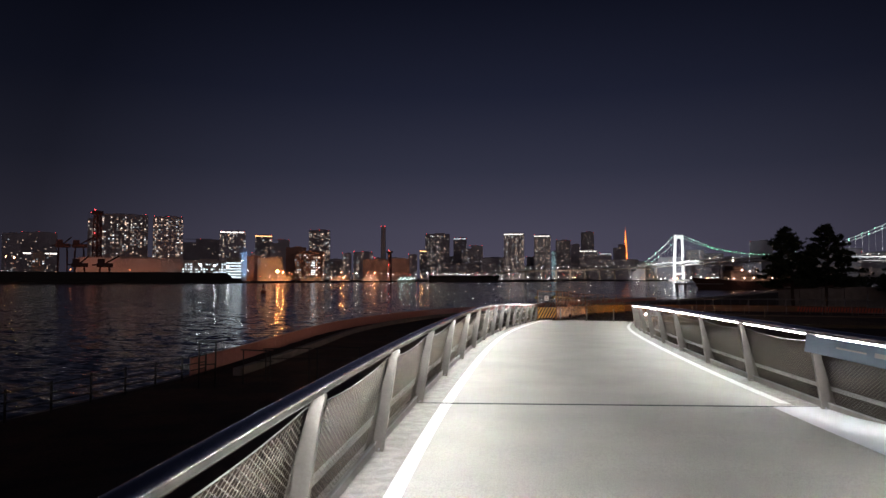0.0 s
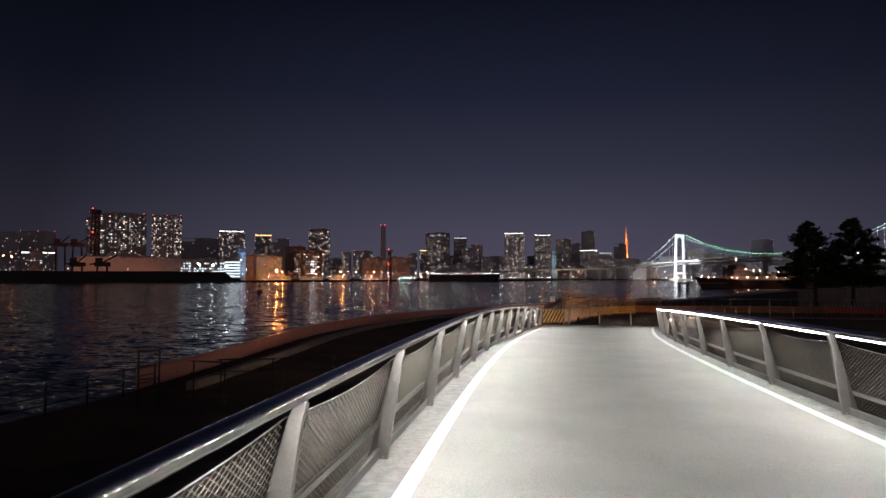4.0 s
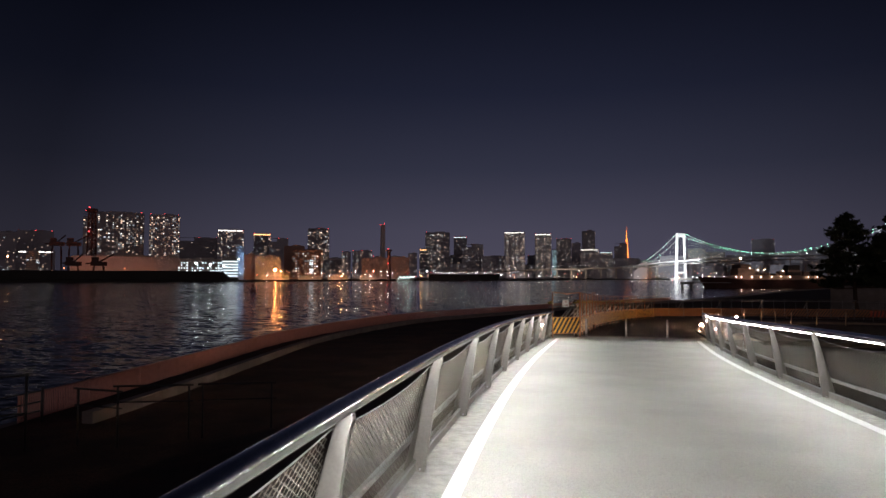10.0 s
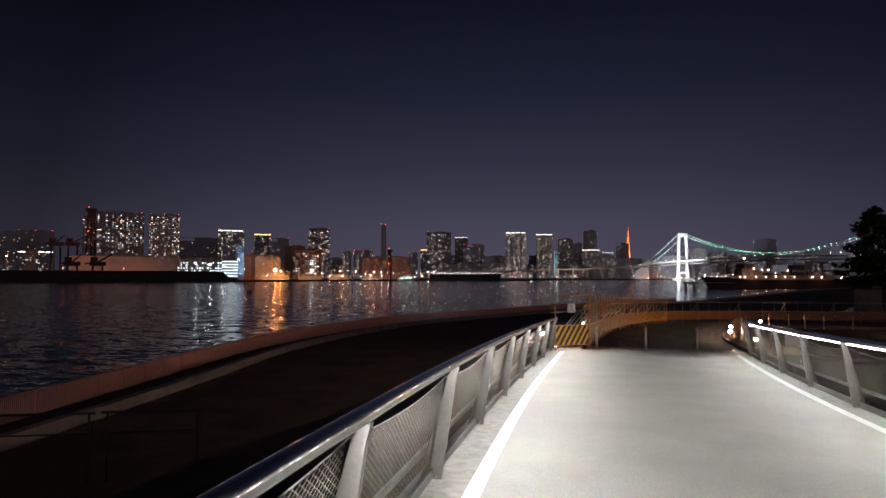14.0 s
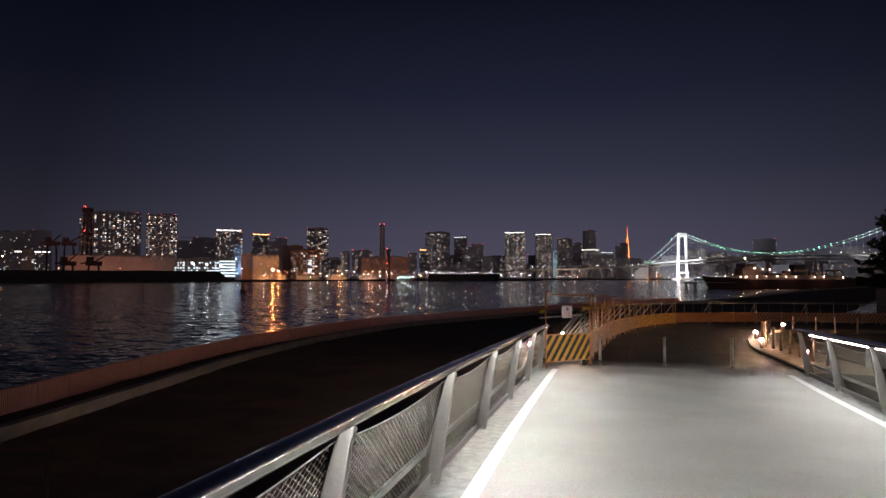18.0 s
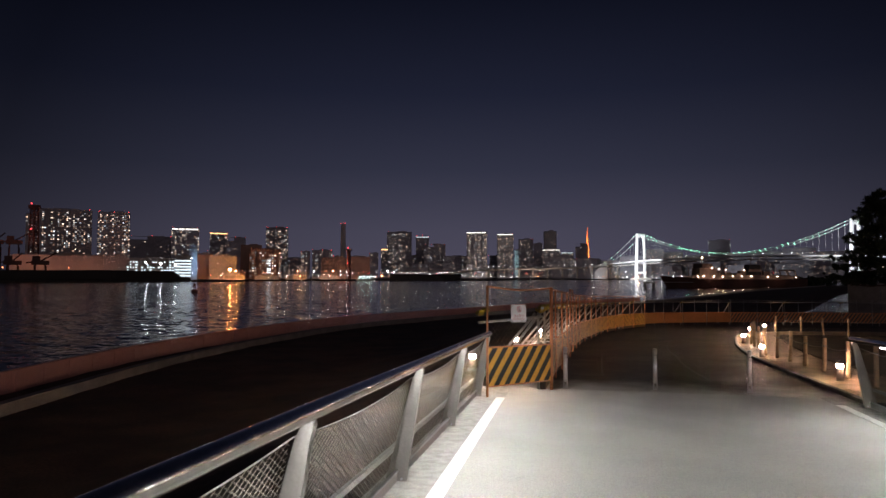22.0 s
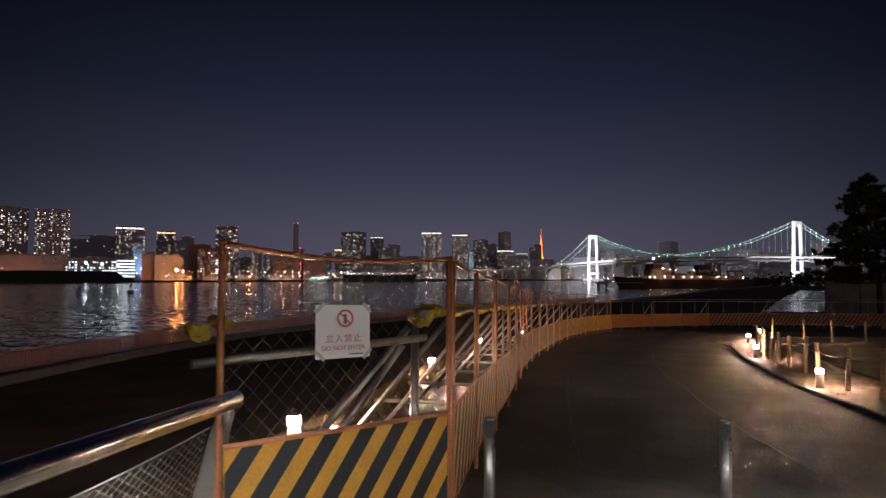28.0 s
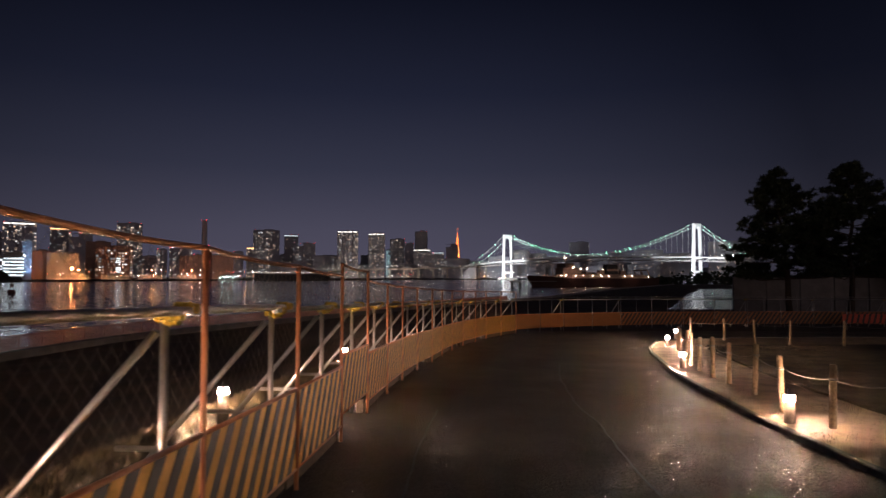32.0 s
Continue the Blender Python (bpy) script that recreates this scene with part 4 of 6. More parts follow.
def blades(name, label, spots, count, tall, spread, material):
    """Tufts of thin grass blades, too many to count."""
    rnd = random.Random(len(name) * 7 + count)
    vs, fs = [], []
    for (x, y, z) in spots:
        for _ in range(count):
            px, py = x + rnd.gauss(0, spread), y + rnd.gauss(0, spread)
            h, a = tall * rnd.uniform(0.4, 1.0), rnd.uniform(0, math.tau)
            lx, ly = rnd.gauss(0, 0.45) * h, rnd.gauss(0, 0.45) * h
            w = 0.0022
            b = len(vs)
            vs += [(px - w * math.cos(a), py - w * math.sin(a), z - 0.02), (px + w * math.cos(a), py + w * math.sin(a), z - 0.02), (px + lx, py + ly, z + h)]
            fs.append((b, b + 1, b + 2))
    return tagged(quads(name, vs, fs, material), label, "grass", kind="stuff")


rnd = random.Random(11)
spots = []
for _ in range(1500):
    y = rnd.uniform(-0.4, 20)
    o = rnd.uniform(1.62, 2.8)
    h = float(np.interp(o, [0.95, 1.15, 1.6, 2.1, 2.4, 2.8], [-0.10, -0.02, 0.04, 0.02, -0.10, -0.50]))
    spots.append((fence_x(y) - o, y, ramp_z(y) + h + 0.02))
blades("bank_grass", "dry yellow grass on the bank behind the fence", spots, 16, 0.13, 0.06, GRASS)
spots = []
for _ in range(2600):
    y = rnd.uniform(-0.5, 21)
    o = rnd.uniform(0.9, 6.0) if rnd.random() < 0.8 else rnd.uniform(0.2, 1.0)
    spots.append((curb_x(y) + o, y, ramp_z(y) + 0.05))
blades("verge_grass", "thin dry grass on the verge and lawn", spots, 22, 0.045, 0.09, GRASS)

# sealed cracks in the asphalt
for pts in (((3.64, 16.54), (2.93, 12.69), (2.58, 9.36), (2.55, 7.9), (2.42, 6.66), (2.3, 5.1), (2.24, 3.33), (2.25, 1.56)), ((0.54, 8.94), (0.36, 6.66), (0.25, 4.21), (0.17, 2.08))):
    bm = bmesh.new()
    line = resample(list(pts), 0.22)
    sweep(bm, [Vector((p.x + 0.03 * noise.noise(p * 2.3), p.y, ramp_z(p.y))) for p in line], [(-0.012, -0.03), (0.012, -0.03), (0.010, 0.0035), (-0.010, 0.0035)])
    tagged(part("crack_seal", bm, BLACK), "dark bitumen seal along a crack in the asphalt", "crack seal", kind="structure")

# small notice on a stake behind the rail
notice = thing("lawn_sign", "small white notice board on a thin stake in the lawn", "sign", m=pose(4.66, -3.2, ground_z(4.66, -3.2), 0, 1.5, 6))
bm = bmesh.new()
box(bm, 0.56, 0.012, 0.37, pose(-0.06, -0.022, 0.72), 0.004)
part("board", bm, SIGN, notice)
bm = bmesh.new()
tube(bm, (0.07, 0, -0.2), (0.07, 0, 0.9), 0.014, 8)
part("stake", bm, STAINLESS, notice, "thin grey metal stake")
bm = bmesh.new()
for z in (0.62, 0.82):
    box(bm, 0.05, 0.006, 0.03, pose(0.07, 0.015, z), 0.001)
part("clip", bm, STAINLESS, notice)

post_spots = [(4.9, 0.94), (4.93, 2.24), (4.95, 3.54), (5.0, 4.89), (5.05, 6.14), (5.07, 7.28), (5.07, 8.37), (5.47, 9.98), (5.67, 11.34), (5.78, 12.27), (5.99, 13.47), (6.29, 14.72), (6.67, 16.02), (7.07, 17.47), (7.42, 18.62), (9.8, 23.92), (10.86, 23.5), (11.62, 22.78), (12.42, 21.94), (13.74, 21.11), (15.15, 20.07)]
post_tops = []
for x, y in post_spots:
    h = random.uniform(0.70, 0.80)
    z = ramp_z(y) + 0.05
    bm = bmesh.new()
    tube(bm, (0, 0, -0.15), (0, 0, h), 0.044, 10, 0.041)
    tube(bm, (0, 0, h), (0, 0, h + 0.015), 0.041, 10, 0.030)
    p = thing("timber_post", "short round weathered timber post with rope", "post", "timber posts along the verge", m=pose(x, y, z, random.uniform(-3, 3), random.uniform(-3, 3), random.uniform(0, 90)))
    part("stake", bm, TIMBER, p)
    bm = bmesh.new()
    tube(bm, (0, 0, h - 0.17), (0, 0, h - 0.14), 0.050, 10)
    part("rope_loop", bm, ROPE, p)
    post_tops.append(Vector((x, y, z + h - 0.15)))
for a, b in zip(post_tops, post_tops[1:]):
    if (a - b).length < 3.2:
        bm = bmesh.new()
        pts = [a.lerp(b, k / 6) - Vector((0, 0, 0.05 * 4 * (k / 6) * (1 - k / 6))) for k in range(7)]
        for p, q in zip(pts, pts[1:]):
            tube(bm, p, q, 0.005, 5)
        tagged(part("rope", bm, ROPE), "thin rope hung between timber posts", "rope", "ropes")

bm = bmesh.new()
tube(bm, (0, 0, -0.1), (0, 0, 0.265), 0.068, 16, 0.062)
lamp_body_me = mesh_of("body", bm, LAMP_BODY)
bm = bmesh.new()
tube(bm, (0, 0, 0.267), (0, 0, 0.337), 0.060, 16)
lamp_glass_me = mesh_of("lens", bm, LAMP_LIGHT)
bank_glass_me = lamp_glass_me.copy()
bank_glass_me.materials[0] = BANK_LIGHT
far_glass_me = lamp_glass_me.copy()
far_glass_me.materials[0] = FAR_LIGHT
dim_glass_me = lamp_glass_me.copy()
dim_glass_me.materials[0] = DIM_LIGHT
bm = bmesh.new()
tube(bm, (0, 0, 0.339), (0, 0, 0.356), 0.064, 16, 0.056)
lamp_cap_me = mesh_of("cap", bm, LAMP_BODY)
bm = bmesh.new()
for dx in (-0.018, 0.018):
    tube(bm, (dx, 0, 0.35), (dx, 0, 0.405), 0.0035, 6)
tube(bm, (-0.018, 0, 0.405), (0.018, 0, 0.405), 0.0035, 6)
lamp_hoop_me = mesh_of("hoop", bm, STAINLESS)
for x, y, z in ((4.66, 1.9, None), (4.80, 7.70, None), (5.88, 14.1, None), (7.66, 20.2, None), (9.30, 24.0, None), (-2.50, 1.40, 0.05), (-2.10, 7.92, -0.19), (-1.68, 15.4, -0.51), (-0.34, 22.9, -0.81)):
    lamp = thing("bollard_lamp", "low round garden lamp, lit warm white", "lamp", "garden lamps", m=pose(x, y, ramp_z(y) + 0.05 if z is None else z))
    for nm, me in (("body", lamp_body_me), ("lens", bank_glass_me if z is not None else dim_glass_me if y < 2 else far_glass_me if y > 12 else lamp_glass_me), ("cap", lamp_cap_me), ("hoop", lamp_hoop_me)):
        part(nm, me, None, lamp, "glowing lens" if nm == "lens" else "")


# ---- far shore ----
def bearing(x, y):
    """Turn that faces a front (-y side) to the ramp."""
    return -math.degrees(math.atan2(x, y + 20))


def boxes_mesh(name, blocks, material, parent=None):
    """Many small boxes (x0, x1, y0, y1, z0, z1) in one mesh."""
    vs, fs = [], []
    for x0, x1, y0, y1, z0, z1 in blocks:
        b = len(vs)
        vs += [(x0, y0, z0), (x1, y0, z0), (x1, y1, z0), (x0, y1, z0), (x0, y0, z1), (x1, y0, z1), (x1, y1, z1), (x0, y1, z1)]
        fs += [tuple(b + k for k in f) for f in ((0, 3, 2, 1), (4, 5, 6, 7), (0, 1, 5, 4), (1, 2, 6, 5), (2, 3, 7, 6), (3, 0, 4, 7))]
    return quads(name, vs, fs, material, parent)


def lamp_ball(bm, c, r, seg=8):
    bmesh.ops.create_icosphere(bm, subdivisions=1, radius=r, matrix=Matrix.Translation(c))


FAR_Z = -3.0


def block(name, label, x, y, w, h, lit=0.4, floor=3.2, bay=3.4, wall=FAR_WALL, panes=None, deep=None, turn=0.0, crown=None, red=2, slabs=False, step=0.0, gaps=0):
    """A building of the far shore: body, roof house, slabs, lit panes, crown lights and red lights."""
    panes = panes or WINDOWS
    deep = deep or max(14, w * 0.5)
    rnd = random.Random(int(x * 7 + y * 13 + w))
    ob = thing(name, label, "building" if "tower" not in name else "tower block", m=pose(x, y, FAR_Z, 0, 0, bearing(x, y) + turn))
    bm = bmesh.new()
    if step:
        box(bm, w * (1 - step), deep, h, pose(w * step / 2, 0, h / 2))
        box(bm, w * step, deep * 0.9, h * 0.93, pose(-w / 2 + w * step / 2, 0, h * 0.465))
    else:
        box(bm, w, deep, h, pose(0, 0, h / 2))
    part("wall", bm, wall, ob)
    bm = bmesh.new()
    box(bm, w * 0.4, deep * 0.5, max(3.0, h * 0.03), pose(w * 0.1, 0, h + max(3.0, h * 0.03) / 2))
    box(bm, w * 0.96, 0.6, 1.2, pose(0, -deep / 2 + 0.5, h + 0.6))
    part("roof_house", bm, wall, ob)
    floors, bays = int((h - 4) / floor), max(2, int(w / bay))
    if slabs:
        tagged(boxes_mesh("balcony_slab", [(-w / 2, w / 2, -deep / 2 - 1.2, -deep / 2 - 0.02, 4 + f * floor - 0.35, 4 + f * floor) for f in range(floors)], wall, ob), kind="stuff")
    rows = []
    col_bias = [rnd.choice((0.25, 0.8, 1.0, 1.5)) for _ in range(bays)]
    for f in range(floors):
        fb = rnd.choice((0.6, 1.0, 1.0, 1.3))
        for c in range(bays):
            if gaps and c % gaps == gaps - 1:
                continue
            if rnd.random() < 0.86 * lit * fb * col_bias[c]:
                ww = bay * (rnd.choice((0.40, 0.56, 0.76)) if bay < 6.5 else 0.97)
                x0 = -w / 2 + (c + 0.5) * (w / bays) - ww / 2
                z0 = 4 + f * floor + 0.7
                zt = z0 + floor * rnd.choice((0.40, 0.56))
                if zt < h * 0.985 and not (step and x0 < -w / 2 + w * step and zt > h * 0.9):
                    rows.append((x0, x0 + ww, -deep / 2 - 0.14, -deep / 2 - 0.01, z0, zt))
    if rows:
        tagged(boxes_mesh("window_light", rows, panes, ob), kind="stuff")
    if crown:
        part("crown_lights", boxes_mesh("crown", [(-w * 0.48 + k * w * 0.24, -w * 0.48 + k * w * 0.24 + w * 0.2, -deep / 2 - 0.5, -deep / 2 - 0.1, h - 2.6, h - 0.9) for k in range(4)], crown).data, None, ob)
        bpy.data.objects.remove(bpy.data.objects["crown"])
    for k in range(red):
        bm = bmesh.new()
        lamp_ball(bm, ((k / max(1, red - 1) - 0.5) * w * 0.9, -deep / 2 + 1, h + 1.6), 0.72)
        part("warning_light", bm, REDLIGHT, ob, "red warning light")
    return ob


ORANGE_CROWN = glowing("orange_crown_light", (1.0, 0.5, 0.2), 4.0)
WHITE_CROWN = glowing("white_crown_light", (1.0, 0.93, 0.85), 3.0)
block("low_block", "narrow white stair tower lit over its height", -500, 1026, 6, 34, 1.6, floor=3.0, bay=6.0, wall=FAR_PALE, panes=COOL, red=0, deep=10)
block("low_block", "long low hall with a bright white roof line", -1013, 957, 58, 50, 0.25, crown=WHITE_CROWN, red=0, deep=20)
block("far_block", "dark far block with a white lit roof sign", 465, 2569, 60, 66, 0.12, crown=COOL, red=0)
block("white_building", "narrow pale block with a lit stair column", -890, 834, 12, 40, 1.5, floor=3.2, bay=7.0, wall=FAR_PALE, red=0, deep=12)
T = "dark high-rise with scattered lit windows across the water"
block("office_tower", "dim dark office tower across the water", -1242, 1104, 34, 98, 0.10, panes=WINDOWS_DIM, red=0)
block("office_tower", "dark wide office block with red roof lights", -1268, 1200, 72, 106, 0.03, panes=WINDOWS_DIM, red=3)
block("white_building", "small pale block with one lit stair column", -808, 751, 16, 40, 0.15, wall=FAR_PALE, red=0)
block("apartment_tower", "long dark apartment slab full of lit windows", -799, 901, 90, 109, 0.48, slabs=True, bay=3.0, floor=3.0, red=2, gaps=7, step=0.16)
block("apartment_tower", "dark apartment slab with lit windows and red roof lights", -741, 953, 48, 109, 0.42, slabs=True, bay=3.0, floor=3.0, red=3, gaps=6)
block("office_tower", "dim dark office block behind the quay", -1089, 1555, 105, 108, 0.03, panes=WINDOWS_DIM, red=3, step=0.4)
block("apartment_tower", "dark tower with a bright lit top", -835, 1309, 57, 110, 0.34, crown=WHITE_CROWN, red=2)
block("apartment_tower", "dark tower crowned with orange lights", -867, 1508, 44, 114, 0.30, crown=ORANGE_CROWN, red=2)
block("office_tower", "dim dark stepped office block", -778, 1428, 45, 96, 0.08, panes=WINDOWS_DIM, red=3, step=0.4)
block("brick_building", "brown works building with a few lit windows", -579, 1118, 38, 62, 0.04, wall=FAR_BROWN, red=0)
block("brick_building", "brown office block with rows of lit windows", -532, 1079, 54, 52, 0.6, wall=FAR_BROWN, red=0, floor=4.5, bay=4, gaps=4)
block("apartment_tower", T, -683, 1450, 51, 120, 0.44, red=3)
block("low_block", "low dark block with lit windows", -563, 1278, 25, 41, 0.3, red=0)
block("low_block", "pale mid-rise block with lit windows", -580, 1376, 21, 60, 0.3, red=1)
block("low_block", "dark mid-rise block with red roof lights", -544, 1385, 45, 63, 0.28, red=3)
block("low_block", "narrow dark block with red lights", -512, 1393, 15, 50, 0.1, red=1)
block("storage_shed", "pinkish windowless storage shed by the water", -439, 1185, 53, 40, 0.0, wall=SHED_PINK, red=0)
block("storage_shed", "grey windowless storage shed by the water", -398, 1206, 39, 42, 0.0, wall=SHED_PINK, red=0)
block("low_block", "dim dark block with few lights", -490, 1605, 23, 65, 0.12, panes=WINDOWS_DIM, red=1)
block("low_block", "dim narrow block with orange top light", -518, 1803, 21, 84, 0.15, crown=ORANGE_CROWN, red=0)
block("apartment_tower", "wide dark tower densely dotted with lit windows", -502, 1908, 74, 138, 0.38, red=1)
block("glass_tower", "dark glass office tower with a lit sky floor", -500, 2218, 46, 144, 0.08, panes=WINDOWS_DIM, crown=COOL, red=3)
block("glass_tower", "dark glass office block with red corner lights", -438, 2132, 70, 112, 0.10, panes=WINDOWS_DIM, red=4, step=0.45)
block("low_block", "low dim waterfront block", -370, 2152, 72, 59, 0.12, red=0)
block("apartment_tower", "dark tower with white crown and warm windows", -288, 2065, 65, 147, 0.38, crown=WHITE_CROWN, red=0)
block("low_block", "dark windowless block with red lights", -247, 2285, 53, 79, 0.02, panes=WINDOWS_DIM, red=3)
block("apartment_tower", "dark tower with warm lit windows and white crown", -209, 2188, 55, 148, 0.36, crown=WHITE_CROWN, red=2)
block("glass_tower", "slim cyan-lit office block", -203, 2604, 18, 112, 0.8, panes=glowing("cyan_panes", (0.55, 0.9, 1.0), 0.8), red=0)
block("glass_tower", "dark office tower with red top lights", -167, 2611, 58, 154, 0.16, red=4)
block("glass_tower", "dim dark tower with few lights", -129, 2828, 39, 149, 0.03, panes=WINDOWS_DIM, red=2)
block("glass_tower", "tall dim office tower with lit upper floors", -81, 2941, 57, 207, 0.14, red=3)
block("glass_tower", "office podium block with bright floors", -71, 2741, 74, 118, 0.32, crown=WHITE_CROWN, red=0)
block("glass_tower", "office block with a white lit top floor", -4, 2861, 51, 111, 0.25, crown=COOL, red=1)
block("glass_tower", "dark slanted office tower with blue-green glints", 57, 2978, 55, 152, 0.10, panes=WINDOWS_DIM, red=0, step=0.4)
block("low_block", "low waterfront block with lit floors", -3, 2553, 69, 76, 0.25, red=2)
for k, (x, y, w, h, l) in enumerate(((179, 2703, 89, 70, 0.3), (342, 2742, 67, 116, 0.3), (428, 2867, 81, 108, 0.3), (645, 3023, 89, 166, 0.05), (485, 2676, 86, 90, 0.15), (667, 2722, 97, 99, 0.12), (803, 2858, 101, 112, 0.12), (887, 2776, 118, 120, 0.14), (981, 2697, 134, 103, 0.12), (1180, 2600, 130, 110, 0.12), (1010, 2300, 120, 130, 0.18))):
    block("far_block", "dim far block behind the suspension bridge", x, y, w, h, l, panes=WINDOWS_DIM if k % 2 else WINDOWS, red=2 if k in (3, 6, 8) else 0)
for k in range(26):
    rx = -1500 + k * 105 + random.uniform(-30, 30)
    ry = 1700 + 0.28 * (rx + 1500) + random.uniform(0, 500)
    block("far_block", "dim low far block in the skyline haze", rx, ry, random.uniform(40, 90), random.uniform(38, 75), 0.14, panes=WINDOWS_DIM, red=0)

fill = random.Random(41)
for k in range(34):
    rx = -1150 + k * 48 + fill.uniform(-16, 16)
    ry = 1900 + 0.45 * (rx + 1150) + fill.uniform(0, 300)
    block("far_block", "small hazy far block with scattered lit windows", rx, ry, fill.uniform(22, 48), fill.uniform(45, 92), fill.choice((0.12, 0.22, 0.34)), panes=fill.choice((WINDOWS, WINDOWS_DIM)), red=fill.choice((0, 0, 1)))

# low works along the quay
block("warehouse", "long pale warehouse wall lit orange from below", -650, 735, 111, 31, 0.0, wall=FAR_PALE, red=0, deep=24)
block("warehouse", "grey warehouse wall on the quay", -589, 760, 29, 31, 0.0, wall=FAR_PALE, red=0, deep=24)
block("works_building", "white works building with bright open floors", -548, 775, 58, 28, 0.62, floor=3.6, bay=3.4, wall=FAR_PALE, panes=COOL, red=0, deep=16)
block("works_building", "white car park with bright striped floors", -537, 832, 22, 33, 1.6, floor=4.2, bay=7.2, wall=FAR_PALE, panes=COOL, red=0, deep=16)
block("works_building", "tall pale blue floodlit wall", -534, 853, 11, 48, 0.0, wall=BLUE_WALL, red=0, deep=14)
block("works_building", "low works building lit orange by a yard lamp", -531, 931, 40, 36, 0.06, wall=FAR_PALE, red=0, deep=20)
block("works_building", "brown works hall beside the lit yard", -560, 925, 26, 39, 0.0, wall=FAR_BROWN, red=0, deep=16)

for x, y, w in ((-494, 888, 40), (-461, 939, 36), (-438, 998, 34), (-402, 1050, 30)):
    block("quay_shed", "low pale shed on the quay lit by yard lamps", x, y, w, 5.5, 0.0, wall=FAR_PALE, red=0, deep=8)

# land under the town and the dark quay bank in front
shore_pts = [(-2600, -200), (-1000, 300), (-615, 545), (-458, 735), (-430, 870), (-400, 975), (-372, 1025), (-340, 1082), (-300, 1132), (-150, 1185), (-90, 1700), (140, 1880), (420, 2250), (1500, 2300), (3000, 1500)]
vs = [(x, y, FAR_Z - 0.1) for x, y in shore_pts] + [(x, y, WATER_Z - 3) for x, y in shore_pts] + [(-2600, 4800, FAR_Z - 0.1), (3000, 4800, FAR_Z - 0.1)]
n = len(shore_pts)
fs = [(k, k + 1, n + k + 1, n + k) for k in range(n - 1)] + [tuple(range(n)) + (2 * n + 1, 2 * n)]
tagged(quads("far_land", vs, fs, FAR_LAND), "dark flat built-up land across the water", "land", kind="structure")
vs = [(x - o, y + o * 0.35, FAR_Z + 0.06) for o in (3, 30) for x, y in shore_pts[3:8]]
tagged(quads("quay_apron", vs, [(k, k + 1, k + 6, k + 5) for k in range(4)], LEDGE), "pale concrete quay apron across the water", "apron", kind="structure")
bm = bmesh.new()
bank = [(-1250, 190), (-1000, 345), (-800, 455), (-640, 560), (-520, 670), (-462, 745)]
pts = []
for (xa, ya), (xb, yb) in zip(bank, bank[1:]):
    pts += [(xa + (xb - xa) * k / 10, ya + (yb - ya) * k / 10) for k in range(10)]
prev = None
for k, (x, y) in enumerate(pts):
    h = (11.5 + 0.8 * noise.noise(Vector((x * 0.02, y * 0.02, 0))) + 0.5 * noise.noise(Vector((x * 0.15, 0, 0)))) * (0.3 if k > len(pts) - 3 else 1)
    cur = [bm.verts.new((x + dx, y + dy, z)) for dx, dy, z in ((8, -8, WATER_Z), (4, -4, FAR_Z + 2), (0, 0, FAR_Z + h), (-14, 14, FAR_Z + h), (-16, 16, FAR_Z - 1))]
    if prev:
        for i in range(4):
            bm.faces.new((prev[i], prev[i + 1], cur[i + 1], cur[i]))
    prev = cur
tagged(part("quay_bank", bm, FAR_LAND), "dark earth bank along the opposite quay", "bank", kind="structure")


def spot(x, y, z, tx, ty, tz, energy, size, col, soft=3.0):
    li = new("floodlight", bpy.data.lights.new("floodlight", "SPOT"))
    li.data.energy, li.data.spot_size, li.data.spot_blend, li.data.color, li.data.shadow_soft_size = energy, radians(size), 0.3, col, soft
    li.matrix_world = look((x, y, z), (tx, ty, tz))


# lamps of the far shore: glowing globes on poles, with the light that they throw
def shore_lamp(x, y, z, material, r, throw=0.0, col=(1.0, 0.5, 0.18), low=None):
    ob = thing("yard_lamp", "bright lamp on a pole on the far quay", "lamp", "far quay lamps", m=pose(x, y, FAR_Z))
    bm = bmesh.new()
    tube(bm, (0, 0, 0), (0, 0, z - FAR_Z), 0.3, 6, 0.2)
    part("pole", bm, FAR_WALL, ob)
    bm = bmesh.new()
    lamp_ball(bm, (0, 0, z - FAR_Z + r), r)
    part("globe", bm, material, ob)
    if throw:
        d = Vector((x, y + 20, 0)).normalized()
        zz = z + 4 if low is None else low
        spot(x - d.x * 4, y - d.y * 4, zz, x + d.x * 30, y + d.y * 30, zz + 1, throw, 165, col, 1.0)


shore_lamp(-485, 870, 10, WARM, 1.8, 110000, (1.0, 0.40, 0.14))
shore_lamp(-480, 878, 9, WARM, 0.9)
shore_lamp(-452, 921, 7, WARM_DIM, 0.9)
shore_lamp(-427, 978, 10, WARM, 0.6, 45000, (1.0, 0.42, 0.2))
shore_lamp(-408, 1000, 10, WHITE_LAMP, 0.7)
shore_lamp(-386, 1028, 10, WARM, 0.75, 60000, (1.0, 0.42, 0.22))
shore_lamp(-370, 1052, 9, WHITE_LAMP, 0.7)
shore_lamp(-314, 1108, 11, WORKS_LAMP, 0.8)
shore_lamp(-306, 1122, 10, WHITE_LAMP, 0.6)
shore_lamp(-797, 700, 28, WARM, 0.9)
shore_lamp(-805, 694, 30, WARM, 0.6)
shore_lamp(-600, 690, 11, WARM_DIM, 0.8, 32000, (1.0, 0.34, 0.20), 3.0)
shore_lamp(-655, 650, 11, WARM_DIM, 0.9, 26000, (1.0, 0.30, 0.18), 3.0)
shore_lamp(-497, 722, 16, WORKS_LAMP, 1.3, 20000, (0.8, 0.9, 1.0), 4.0)
